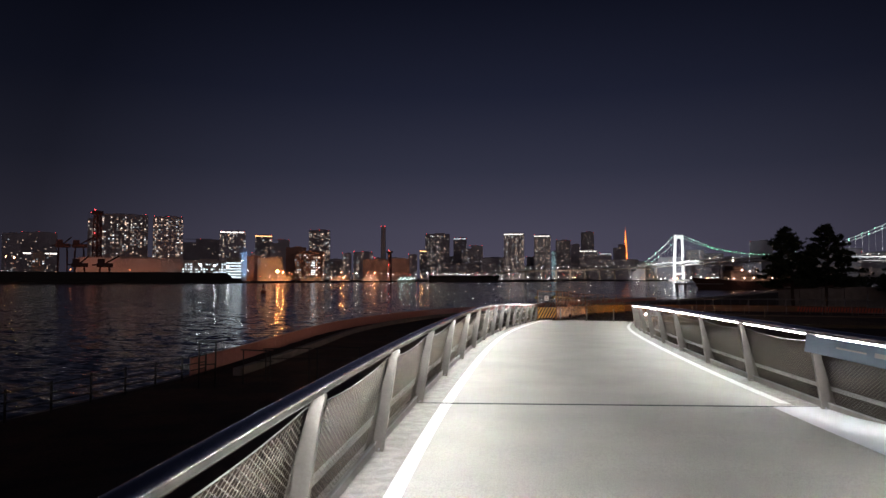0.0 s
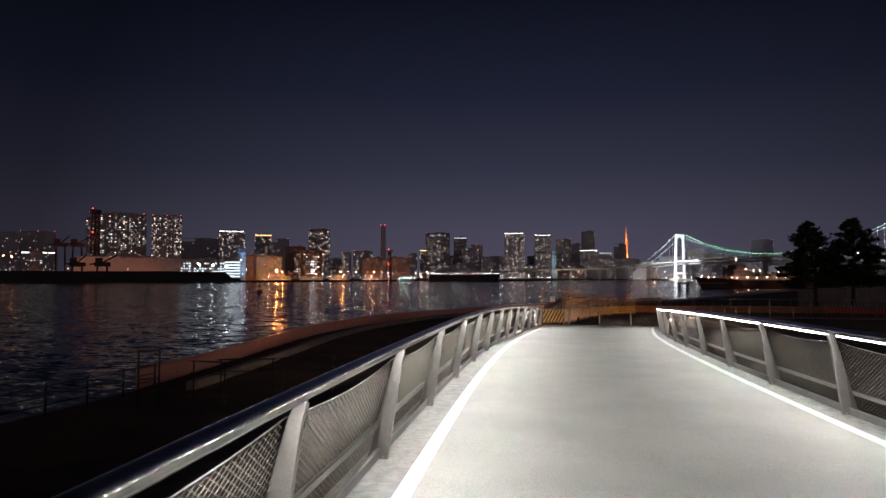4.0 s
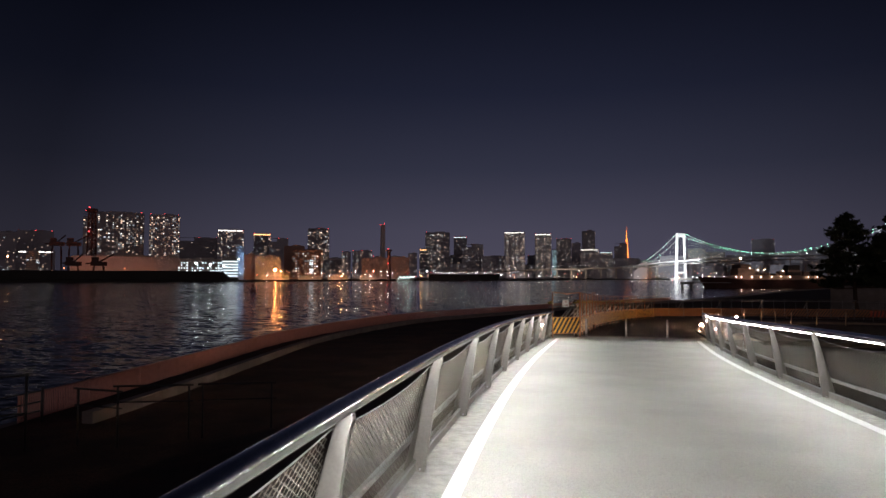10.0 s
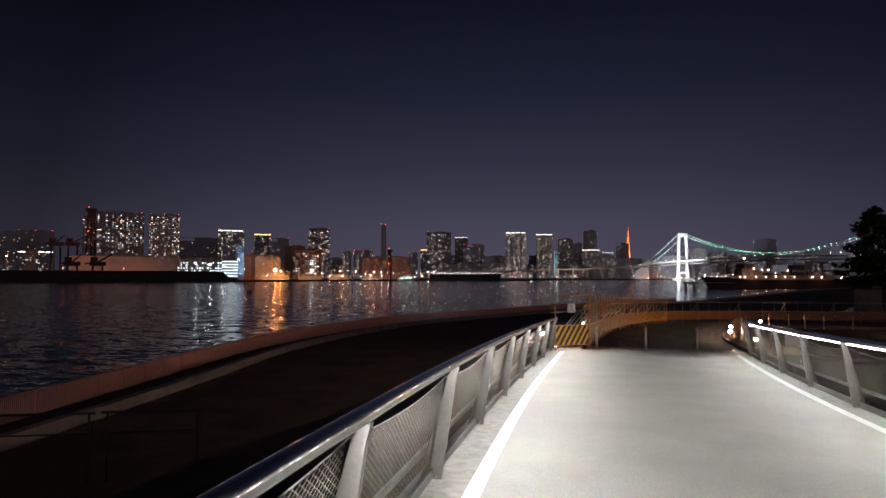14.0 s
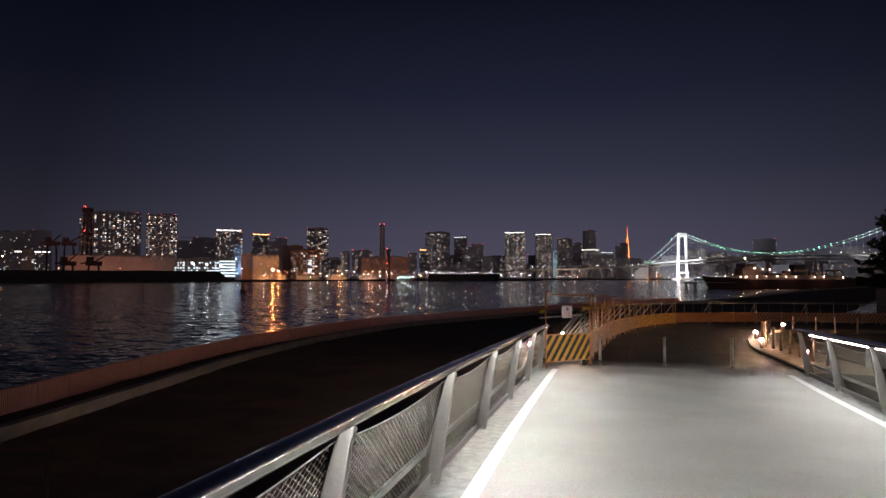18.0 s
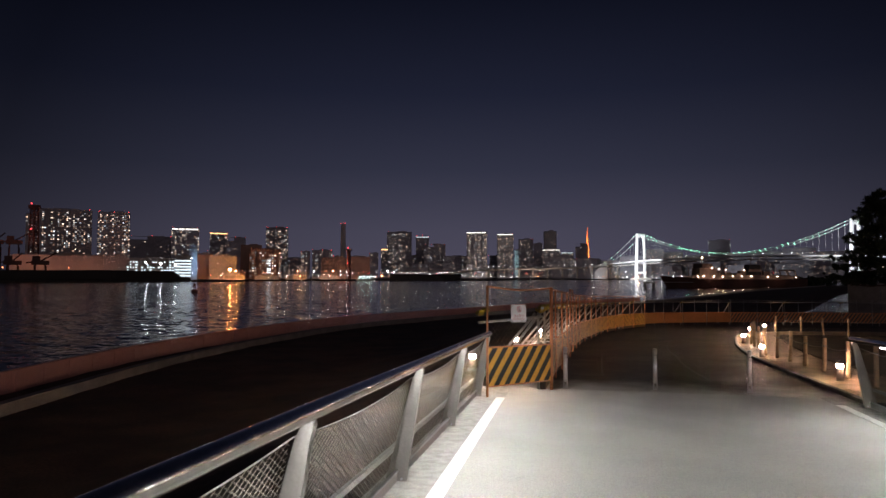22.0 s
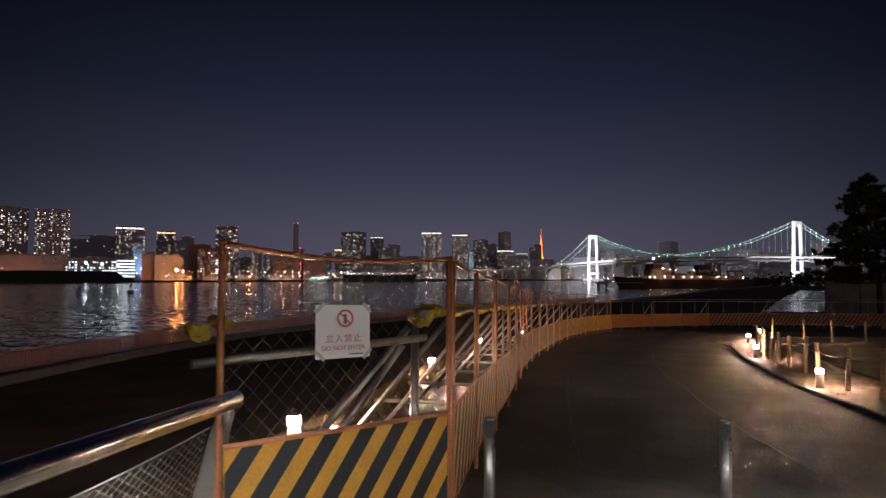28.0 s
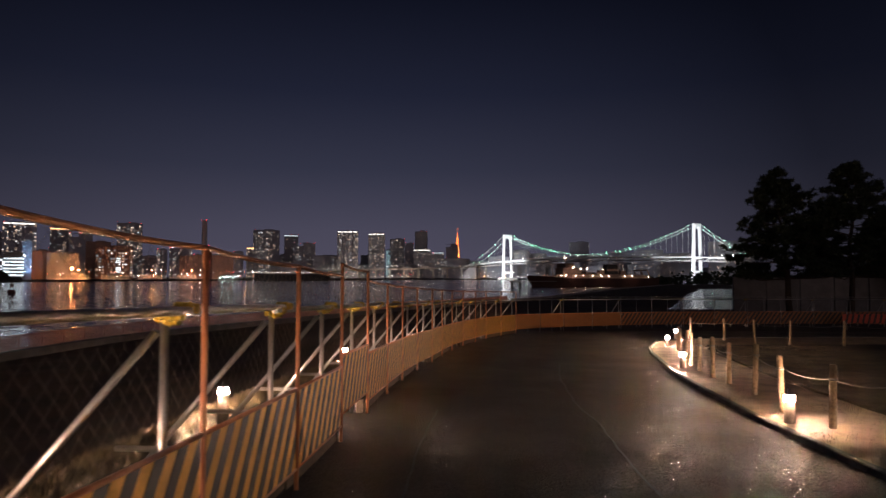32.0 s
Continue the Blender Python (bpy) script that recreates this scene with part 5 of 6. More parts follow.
shore_lamp(-508, 708, 17, WORKS_LAMP, 1.3)
shore_lamp(-488, 738, 15, WORKS_LAMP, 1.0)
shore_lamp(-511, 812, 26, WHITE_LAMP, 0.8)
for k in range(34):
    x = -428 + k * 10.5 + random.uniform(-3, 3)
    y = float(np.interp(x, [-430, -400, -340, -300, -150, -90], [870, 975, 1082, 1132, 1185, 1705])) + 6
    bm = bmesh.new()
    lamp_ball(bm, (0, 0, 0), random.choice((0.35, 0.5, 0.6)))
    lp = thing("quay_light", "small light on the far quay", "light", "small quay lights", m=pose(x, y, FAR_Z + random.uniform(3, 8)))
    part("globe", bm, random.choice((WHITE_LAMP, WHITE_LAMP, WARM)), lp)
    bm = bmesh.new()
    tube(bm, (0, 0, FAR_Z - 0.5 - lp.location.z), (0, 0, -0.2), 0.15, 5)
    part("pole", bm, FAR_WALL, lp)
for k in range(30):
    x = 90 + k * 19 + random.uniform(-6, 6)
    y = float(np.interp(x, [-90, 140, 420, 1500], [1700, 1880, 2250, 2300])) + 8
    bm = bmesh.new()
    lamp_ball(bm, (0, 0, 0), random.choice((0.7, 0.9, 1.2)))
    lp = thing("quay_light", "small light on the shore under the bridge", "light", "small quay lights", m=pose(x, y, FAR_Z + random.uniform(2, 9)))
    part("globe", bm, random.choice((WHITE_LAMP, WHITE_LAMP, WARM)), lp)
    bm = bmesh.new()
    tube(bm, (0, 0, FAR_Z - 0.5 - lp.location.z), (0, 0, -0.2), 0.15, 5)
    part("pole", bm, FAR_WALL, lp)


dots = random.Random(77)
dot_me = []
for r in (0.45, 0.7):
    for mt in (WHITE_LAMP, WARM_DIM, REDLIGHT):
        bm = bmesh.new()
        lamp_ball(bm, (0, 0, 0), r)
        dot_me.append(mesh_of("globe", bm, mt))
bm = bmesh.new()
tube(bm, (0, 0, -1.0), (0, 0, 0.0), 0.12, 5)
dot_pole = mesh_of("pole", bm, FAR_WALL)
for k in range(150):
    u = k / 149
    x = -470 + 400 * u + dots.uniform(-6, 6) if k % 3 else 60 + 640 * u + dots.uniform(-8, 8)
    y = float(np.interp(x, [-470, -430, -400, -340, -300, -150, -90, 140, 420, 1500], [700, 870, 975, 1082, 1132, 1185, 1700, 1880, 2250, 2300])) + dots.uniform(12, 60)
    z = FAR_Z + dots.uniform(4, 15) * (1.6 if x > -90 else 1.0)
    pick = dots.choice((0, 0, 0, 1, 1, 2)) + (3 if x > -90 else 0)
    lp = thing("street_light", "small street light on a pole in the far town", "light", "far street lights", m=pose(x, y, z))
    part("globe", dot_me[pick], None, lp)
    part("pole", dot_pole, None, lp).matrix_basis = Matrix.Diagonal((1, 1, z - FAR_Z, 1))


# works mast, gantries, chimneys
def lattice(bm, w0, w1, h, n, r):
    for k in range(n):
        za, zb = h * k / n, h * (k + 1) / n
        wa, wb = w0 + (w1 - w0) * k / n, w0 + (w1 - w0) * (k + 1) / n
        ca = [Vector((sx * wa / 2, sy * wa / 2, za)) for sx, sy in ((1, 1), (-1, 1), (-1, -1), (1, -1))]
        cb = [Vector((sx * wb / 2, sy * wb / 2, zb)) for sx, sy in ((1, 1), (-1, 1), (-1, -1), (1, -1))]
        for i in range(4):
            tube(bm, ca[i], cb[i], r, 4, caps=False)
            tube(bm, ca[i], cb[(i + 1) % 4], r * 0.7, 4, caps=False)
            tube(bm, cb[i], cb[(i + 1) % 4], r * 0.7, 4, caps=False)


MAST_RED = mat("mast_red_paint", (0.16, 0.075, 0.07), 0.6, grain=0.2, scale=0.1)
mast = thing("lattice_mast", "dark red lattice mast with red lamps on the quay", "mast", m=pose(-686, 728, FAR_Z))
bm = bmesh.new()
lattice(bm, 9, 6, 92, 12, 0.9)
part("lattice", bm, MAST_RED, mast)
bm = bmesh.new()
box(bm, 10, 10, 5, pose(0, 0, 95))
part("platform", bm, MAST_RED, mast)
bm = bmesh.new()
box(bm, 7, 7, 3, pose(0, 0, 62))
part("platform", bm, MAST_RED, mast)
for z in (99, 66):
    bm = bmesh.new()
    lamp_ball(bm, (0, -5, z), 1.0)
    part("warning_light", bm, REDLIGHT, mast, "red warning light")
CRANE = mat("crane_brown_paint", (0.085, 0.035, 0.032), 0.6, grain=0.2, scale=0.1)
for k, (x, y) in enumerate(((-716, 700), (-700, 712), (-632, 640), (-604, 650))):
    hh = 46 if k < 2 else 18
    cr = thing("gantry_crane", "brown steel gantry crane on the dark quay", "crane", "quay cranes", m=pose(x, y, FAR_Z, 0, 0, bearing(x, y)))
    bm = bmesh.new()
    for sx in (-6, 6):
        for sy in (-5, 5):
            tube(bm, (sx, sy, 0), (sx * 0.8, sy, hh), 0.8, 4)
        tube(bm, (sx, -5, hh * 0.5), (sx, 5, hh * 0.9), 0.5, 4)
    part("legs", bm, CRANE, cr)
    bm = bmesh.new()
    box(bm, 18, 12, 5, pose(0, 0, hh + 2))
    box(bm, 8, 8, 6, pose(-4, 0, hh + 7))
    part("machine_house", bm, CRANE, cr)
    bm = bmesh.new()
    tube(bm, (0, 0, hh + 4), (10 + 6 * (k % 2), 0, hh + 14), 0.8, 4)
    tube(bm, (0, 0, hh + 4), (-14, 0, hh + 2), 0.8, 4)
    part("jib", bm, CRANE, cr)
chimney = thing("chimney", "tall slim concrete power station chimney, red lamps", "chimney", m=pose(-498, 1394, FAR_Z))
bm = bmesh.new()
tube(bm, (0, 0, 0), (0, 0, 124), 7.0, 16, 5.0)
part("shaft", bm, FAR_HAZE, chimney)
for dx in (-5, 5):
    bm = bmesh.new()
    lamp_ball(bm, (dx, -3, 124.5), 1.0)
    part("warning_light", bm, REDLIGHT, chimney, "red warning light")
stack = thing("lattice_mast", "dark red river light tower on the quay", "mast", m=pose(-372, 1067, FAR_Z))
bm = bmesh.new()
tube(bm, (0, 0, -3), (0, 0, 50), 4.2, 10, 3.4)
box(bm, 9, 9, 3, pose(0, 0, 51))
part("shaft", bm, MAST_RED, stack)
for z in (28, 54):
    bm = bmesh.new()
    lamp_ball(bm, (0, -4.5, z), 1.0)
    part("warning_light", bm, REDLIGHT, stack, "red warning light")

# broadcasting tower, floodlit orange
tt = thing("broadcast_tower", "orange floodlit lattice tower far behind the town", "tower", m=pose(125, 4535, FAR_Z) @ Matrix.Diagonal((0.62, 0.62, 1.04, 1)))
bm = bmesh.new()
prof = [(0, 48), (40, 33), (80, 23), (120, 16.5), (150, 13), (200, 9), (250, 5.5)]
for (za, wa), (zb, wb) in zip(prof, prof[1:]):
    ca = [Vector((sx * wa, sy * wa, za)) for sx, sy in ((1, 1), (-1, 1), (-1, -1), (1, -1))]
    cb = [Vector((sx * wb, sy * wb, zb)) for sx, sy in ((1, 1), (-1, 1), (-1, -1), (1, -1))]
    for i in range(4):
        tube(bm, ca[i], cb[i], 1.7, 4)
        tube(bm, ca[i], cb[(i + 1) % 4], 0.9, 4)
        tube(bm, cb[i], ca[(i + 1) % 4], 0.9, 4)
part("lattice", bm, TOWER_ORANGE, tt)
bm = bmesh.new()
box(bm, 28, 28, 12, pose(0, 0, 148))
part("observation_deck", bm, TOWER_ORANGE, tt)
bm = bmesh.new()
box(bm, 14, 14, 8, pose(0, 0, 248))
part("upper_deck", bm, TOWER_ORANGE, tt)
bm = bmesh.new()
tube(bm, (0, 0, 250), (0, 0, 333), 3.2, 6, 0.8)
part("antenna", bm, TOWER_ORANGE, tt)


spot(-505, 822, 5, -534, 853, 26, 40000, 60, (0.40, 0.64, 1.0))
spot(115, 4200, 60, 125, 4535, 170, 6.5e7, 48, (1.0, 0.55, 0.20))

# ---- suspension bridge ----
T1, T2 = Vector((189, 1816, 0)), Vector((556, 1412, 0))
along = (T2 - T1).normalized()
cross = Vector((along.y, -along.x, 0))
A1, A2 = T1 - along * 132, T2 + along * 120
DECK_Z, TOP_Z = 47.0, 119.0
bridge = thing("suspension_bridge", "white floodlit suspension bridge with lamps along its cables", "bridge")
for tw in (T1, T2):
    m = Matrix(((cross.x, along.x, 0, tw.x), (cross.y, along.y, 0, tw.y), (0, 0, 1, WATER_Z), (0, 0, 0, 1)))
    tower = tagged(new("tower"), "white steel bridge tower, floodlit")
    tower.parent = bridge
    H = TOP_Z - WATER_Z
    for s in (-1, 1):
        bm = bmesh.new()
        prism(bm, [(s * 17.0 - 2.9, 0), (s * 17.0 + 2.9, 0), (s * 15.5 + 2.6, 55), (s * 12.5 + 2.1, H), (s * 12.5 - 2.1, H), (s * 15.5 - 2.6, 55)], -2.8, 2.8, m)
        part("leg", bm, BRIDGE, tower)
    bm = bmesh.new()
    prism(bm, [(-13, H), (13, H), (12.5, H - 7), (8.6, H - 12), (6, H - 8.5), (-6, H - 8.5), (-8.6, H - 12), (-12.5, H - 7)], -3.2, 3.2, m)
    part("portal_beam", bm, BRIDGE, tower)
    for zz, th in ((52, 5), (22, 5)):
        bm = bmesh.new()
        prism(bm, [(-15, zz - th), (15, zz - th), (15, zz), (-15, zz)], -3, 3, m)
        part("cross_beam", bm, BRIDGE, tower)
    bm = bmesh.new()
    prism(bm, [(-26, -4), (26, -4), (24, 5), (-24, 5)], -14, 14, m)
    part("pier", bm, FAR_PALE, tower)
bm = bmesh.new()
path = [A1 - along * 30, A1, T1, T1.lerp(T2, 0.25), T1.lerp(T2, 0.5), T1.lerp(T2, 0.75), T2, A2, A2 + along * 260]
zs = [DECK_Z - 14, DECK_Z - 9, DECK_Z - 1, DECK_Z + 2.5, DECK_Z + 4, DECK_Z + 2.5, DECK_Z - 1, DECK_Z - 6, DECK_Z - 16]
pts = [Vector((p.x, p.y, z)) for p, z in zip(path, zs)]
sweep(bm, pts, [(-14.5, -1.2), (14.5, -1.2), (14.5, 0.8), (-14.5, 0.8)])
part("upper_deck", bm, BRIDGE, bridge)
bm = bmesh.new()
sweep(bm, [p - Vector((0, 0, 8)) for p in pts], [(-13.5, -0.8), (13.5, -0.8), (13.5, 0.6), (-13.5, 0.6)])
part("lower_deck", bm, FAR_PALE, bridge)
lines = []
for a, b in zip(pts, pts[1:]):
    n = max(2, round((b - a).length / 12))
    for k in range(n):
        p, q = a.lerp(b, k / n), a.lerp(b, (k + 1) / n)
        for s in (-14, 14):
            o = cross * s
            lines.append((p + o, q + o - Vector((0, 0, 8))) if k % 2 else (p + o - Vector((0, 0, 8)), q + o))
vs, fs = wires(lines, 0.35, 4)
tagged(quads("truss", [tuple(v) for v in vs], fs, BRIDGE, bridge), kind="stuff")


def cable_z(u):
    """Height over the main span, u from 0 to 1."""
    return 58.0 + (TOP_Z - 58.0) * (2 * u - 1) ** 2


for s in (-12, 12):
    o = cross * s
    span = [Vector((*(T1.lerp(T2, k / 42) + o).xy, cable_z(k / 42))) for k in range(43)]
    side1 = [Vector((*(A1.lerp(T1, k / 11) + o).xy, 40 + (TOP_Z - 40) * (k / 11) ** 1.25)) for k in range(12)]
    side2 = [Vector((*(A2.lerp(T2, k / 11) + o).xy, 42 + (TOP_Z - 42) * (k / 11) ** 1.25)) for k in range(12)]
    bm = bmesh.new()
    for run in (span, side1, side2):
        for a, b in zip(run, run[1:]):
            tube(bm, a, b, 0.42, 5, caps=False)
    cable = part("main_cable", bm, BRIDGE, bridge)
    lines = []
    for run in (span, side1, side2):
        for p in run[1:-1]:
            lines.append((p, Vector((p.x, p.y, DECK_Z))))
            bm = bmesh.new()
            lamp_ball(bm, p + Vector((0, 0, 0.8)), 0.52)
            part("cable_lamp", bm, BRIDGE_LAMP, cable, "pale green cable lamp")
    vs, fs = wires(lines, 0.09, 3)
    tagged(quads("hangers", [tuple(v) for v in vs], fs, BRIDGE, bridge), kind="stuff")
lampm = bmesh.new()
lamp_ball(lampm, (0, 0, 0), 0.5)
deck_lamp_me = mesh_of("deck_lamp", lampm, WHITE_LAMP)
for a, b in zip(pts, pts[1:]):
    n = max(1, round((b - a).length / 24))
    for k in range(n):
        o = part("deck_lamp", deck_lamp_me, None, bridge)
        o.matrix_basis = Matrix.Translation(a.lerp(b, k / n) + Vector((0, 0, 6)) - cross * 12)
anch = thing("bridge_anchorage", "white floodlit wedge-shaped concrete anchorage", "anchorage", m=pose(A1.x - 8, A1.y + 4, FAR_Z, 0, 0, bearing(A1.x, A1.y)))
bm = bmesh.new()
prism(bm, [(-20, 0), (16, 0), (16, 46), (9, 50), (-20, 18)], -18, 18)
part("body", bm, BRIDGE, anch)
bm = bmesh.new()
for sx in (24, 44):
    box(bm, 5, 12, 38, pose(sx, 0, 19))
box(bm, 30, 14, 4, pose(34, 0, 38))
part("portal", bm, FAR_PALE, anch)
for tw, e in ((T1, 1.5e6), (T2, 1.1e6)):
    spot(tw.x - 60, tw.y - 170, 6, tw.x, tw.y, 70, e * 2.8, 52, (0.93, 0.96, 1.0))
spot(A1.x - 40, A1.y - 120, 4, A1.x - 8, A1.y, 20, 0.8e5, 40, (0.93, 0.96, 1.0))

# viaduct leading to the bridge
via = thing("viaduct", "long beige road viaduct with a row of lamps", "viaduct")
vp = [Vector((-330, 1870, 14)), Vector((-274, 1868, 20)), Vector((-180, 1866, 24)), Vector((-60, 1876, 26)), Vector((65, 1896, 30)), Vector((100, 1905, 33))]
bm = bmesh.new()
sweep(bm, vp, [(-9, -2.5), (9, -2.5), (9, 1.2), (-9, 1.2)])
part("roadway", bm, FAR_PALE, via)
for a, b in zip(vp, vp[1:]):
    n = max(1, round((b - a).length / 40))
    for k in range(n):
        p = a.lerp(b, k / n)
        bm = bmesh.new()
        box(bm, 4, 4, p.z - FAR_Z, pose(p.x, p.y, (p.z + FAR_Z) / 2 - 2))
        part("pillar", bm, FAR_PALE, via)
    n = max(1, round((b - a).length / 15))
    for k in range(n):
        o = part("deck_lamp", deck_lamp_me, None, via)
        o.matrix_basis = Matrix.Translation(a.lerp(b, k / n) + Vector((0, 0, 8)))
spot(-120, 1800, 34, -110, 1870, 22, 160000, 150, (1.0, 0.78, 0.60))


# ---- ships, buoy, dolphin ----
def hull(bm, length, beam, z0, z1, bow, m=None):
    m = m or Matrix()
    n = 12
    rows = []
    for k in range(n + 1):
        u = k / n
        x = -length / 2 + length * u
        half = beam / 2 * (min(1.0, (1 - u) / 0.22) ** 0.6 if u > 0.78 else (0.85 + 0.15 * min(1, u / 0.1)))
        sheer = z1 + bow * max(0, u - 0.7) / 0.3 * 1.0 + 0.8 * max(0, 0.15 - u) / 0.15
        flare = 0.75 if u > 0.7 else 0.92
        xb = x - (0.05 * length * max(0, u - 0.8) / 0.2)
        rows.append([bm.verts.new(m @ Vector(p)) for p in ((x, -half, sheer), (xb, -half * flare, z0), (xb, half * flare, z0), (x, half, sheer))])
    for r, s in zip(rows, rows[1:]):
        for k in range(4):
            bm.faces.new((r[k], r[(k + 1) % 4], s[(k + 1) % 4], s[k]))
    bm.faces.new(rows[0])
    bm.faces.new(rows[-1][::-1])


ship = thing("moored_ship", "rust-brown moored ship with a row of deck lamps", "ship", m=pose(112, 478, WATER_Z, 0, 0, 203))
bm = bmesh.new()
hull(bm, 112, 15, -0.5, 5.5, 2.5)
part("hull", bm, HULL, ship)
for nm, sx, sy, sz, x, z, mt in (("deck_house", 52, 11, 3.2, -6, 7.1, SHIP_PALE), ("bridge_house", 13, 10, 8, 22, 9.4, SHIP_PALE), ("wheelhouse", 8, 11, 3, 23, 14.9, SHIP_PALE), ("aft_house", 16, 9, 3, -36, 7.0, SHIP_PALE)):
    bm = bmesh.new()
    box(bm, sx, sy, sz, pose(x, 0, z), 0.3)
    part(nm, bm, mt, ship)
bm = bmesh.new()
prism(bm, [(-21, 8.6), (-10, 8.6), (-12, 16), (-20, 16)], -3, 3)
part("funnel", bm, BLACK, ship, "black funnel")
bm = bmesh.new()
prism(bm, [(-20.6, 11), (-10.7, 11), (-11.2, 12.6), (-20.4, 12.6)], -3.1, 3.1)
part("funnel_band", bm, SHIP_PALE, ship)
for x, h in ((24, 25), (-15, 24), (6, 18)):
    bm = bmesh.new()
    tube(bm, (x, 0, 8), (x, 0, h), 0.45, 6, 0.2)
    tube(bm, (x, -3, h - 4), (x, 3, h - 4), 0.2, 5)
    part("mast", bm, SHIP_PALE, ship)
bm = bmesh.new()
for x in (-50, -44):
    tube(bm, (x, -4, 5), (x + 3, -4, 12), 0.5, 5)
    tube(bm, (x, 4, 5), (x + 3, 4, 12), 0.5, 5)
    tube(bm, (x + 3, -4, 12), (x + 3, 4, 12), 0.5, 5)
part("stern_frame", bm, SHIP_PALE, ship)
rnd = random.Random(21)
for k in range(14):
    bm = bmesh.new()
    sx, sy, sz = rnd.uniform(2.5, 7), rnd.uniform(3, 8), rnd.uniform(1.2, 3.2)
    xx = -46 + 6.4 * k
    top = 8.7 if -32 < xx < 20 else 5.6
    box(bm, sx, sy, sz, pose(xx, rnd.uniform(-1, 1.5), top + sz / 2 - 0.1), 0.15)
    part("deck_locker", bm, SHIP_PALE, ship)
for x, h, lean in ((-27, 17, 5), (8, 16, -5), (34, 14, -4)):
    bm = bmesh.new()
    tube(bm, (x, 0, 5), (x, 0, h), 0.4, 6, 0.25)
    tube(bm, (x, 0, 8), (x + lean, 0, h - 1), 0.22, 5)
    tube(bm, (x, 0, h), (x + lean, 0, h - 1), 0.08, 4)
    part("derrick", bm, SHIP_PALE, ship)
SHIP_LAMP = glowing("ship_deck_lamp", (1.0, 0.72, 0.5), 45.0)
for x, y, z in ((31, 6.4, 7.6), (27, 6.4, 7.6), (19, 6.4, 7.6), (12, 6.4, 7.6), (4, 6.4, 7.8), (-3, 6.4, 7.8), (-10, 6.4, 7.6), (-24, 6.4, 7.6), (-31, 6.4, 7.6), (-46, 6.4, 7.2), (20, 5.6, 13.5), (14, 5.6, 12.5), (9, 5.6, 12.5), (-6, 5.0, 12), (24, 1.0, 20.5)):
    bm = bmesh.new()
    lamp_ball(bm, (x, y, z), 0.30 if z < 20 else 0.5)
    part("deck_lamp", bm, SHIP_LAMP, ship, "warm deck lamp")
for x, e in ((22, 1500), (-4, 700), (-30, 800)):
    at, to = ship.matrix_basis @ Vector((x, 12, 9.5)), ship.matrix_basis @ Vector((x, 0, 9.0))
    spot(at.x, at.y, at.z, to.x, to.y, to.z, e * 0.4, 140, (1.0, 0.56, 0.40), 0.4)

ferry = thing("moored_ferry", "long dark moored ferry with a line of white lights", "ship", m=pose(-243, 1102, WATER_Z, 0, 0, 12))
bm = bmesh.new()
hull(bm, 126, 17, -0.5, 11, 1.5)
part("hull", bm, BLACK, ferry)
bm = bmesh.new()
box(bm, 34, 13, 3.5, pose(-30, 0, 12.6), 0.3)
part("deck_house", bm, FAR_PALE, ferry)
bm = bmesh.new()
box(bm, 22, 13, 3.5, pose(36, 0, 12.6), 0.3)
part("aft_house", bm, FAR_PALE, ferry)
bm = bmesh.new()
box(bm, 9, 11, 4, pose(-32, 0, 16.2), 0.3)
part("wheelhouse", bm, FAR_PALE, ferry)
for k in range(34):
    x = -60 + k * 3.6
    bm = bmesh.new()
    lamp_ball(bm, (x, -6.8, 13.2 + (k % 3) * 0.6), 0.26)
    part("deck_lamp", bm, WHITE_LAMP, ferry)
boat = thing("harbour_boat", "small boat lit cyan-white at the far quay", "boat", m=pose(-326, 1018, WATER_Z, 0, 0, 25))
bm = bmesh.new()
hull(bm, 30, 7, -0.4, 2.6, 1.2)
part("hull", bm, FAR_PALE, boat)
bm = bmesh.new()
box(bm, 20, 5.5, 4, pose(-2, 0, 4.6), 0.3)
box(bm, 8, 4.5, 3, pose(0, 0, 8), 0.3)
part("cabin", bm, FAR_PALE, boat)
for k in range(8):
    bm = bmesh.new()
    lamp_ball(bm, (-12 + k * 3, -3.2, 4.5 + 2.2 * (k % 2)), 0.6)
    part("cabin_lamp", bm, glowing("boat_lamp", (0.7, 1.0, 0.95), 14.0) if k == 0 else bpy.data.materials["boat_lamp"], boat)

buoy = thing("channel_buoy", "dark red channel buoy with a lattice top", "buoy", m=pose(-157, 243, WATER_Z))
bm = bmesh.new()
tube(bm, (0, 0, -0.4), (0, 0, 0.9), 1.35, 14)
tube(bm, (0, 0, 0.9), (0, 0, 1.3), 1.3, 14, 0.7)
part("float", bm, BUOY, buoy)
bm = bmesh.new()
for k in range(4):
    a = k * math.tau / 4
    tube(bm, (0.9 * math.cos(a), 0.9 * math.sin(a), 1.2), (0.3 * math.cos(a), 0.3 * math.sin(a), 3.2), 0.09, 5)
box(bm, 0.9, 0.9, 0.8, pose(0, 0, 2.9))
part("cage", bm, BUOY, buoy)
bm = bmesh.new()
tube(bm, (0, 0, 3.2), (0, 0, 4.1), 0.32, 8, 0.2)
part("lantern", bm, BUOY, buoy)
dol = thing("mooring_dolphin", "dark concrete mooring platform on piles", "platform", m=pose(50, 424, WATER_Z))
bm = bmesh.new()
box(bm, 8, 5, 1.4, pose(0, 0, 3.6), 0.1)
part("slab", bm, LEDGE, dol)
for sx in (-2.6, 2.6):
    bm = bmesh.new()
    tube(bm, (sx, 0, -2), (sx, 0, 3.0), 0.9, 8)
    part("pile", bm, LEDGE, dol)
bm = bmesh.new()
box(bm, 24, 1.2, 0.5, pose(15, 4, 3.8))
part("gangway", bm, LEDGE, dol)

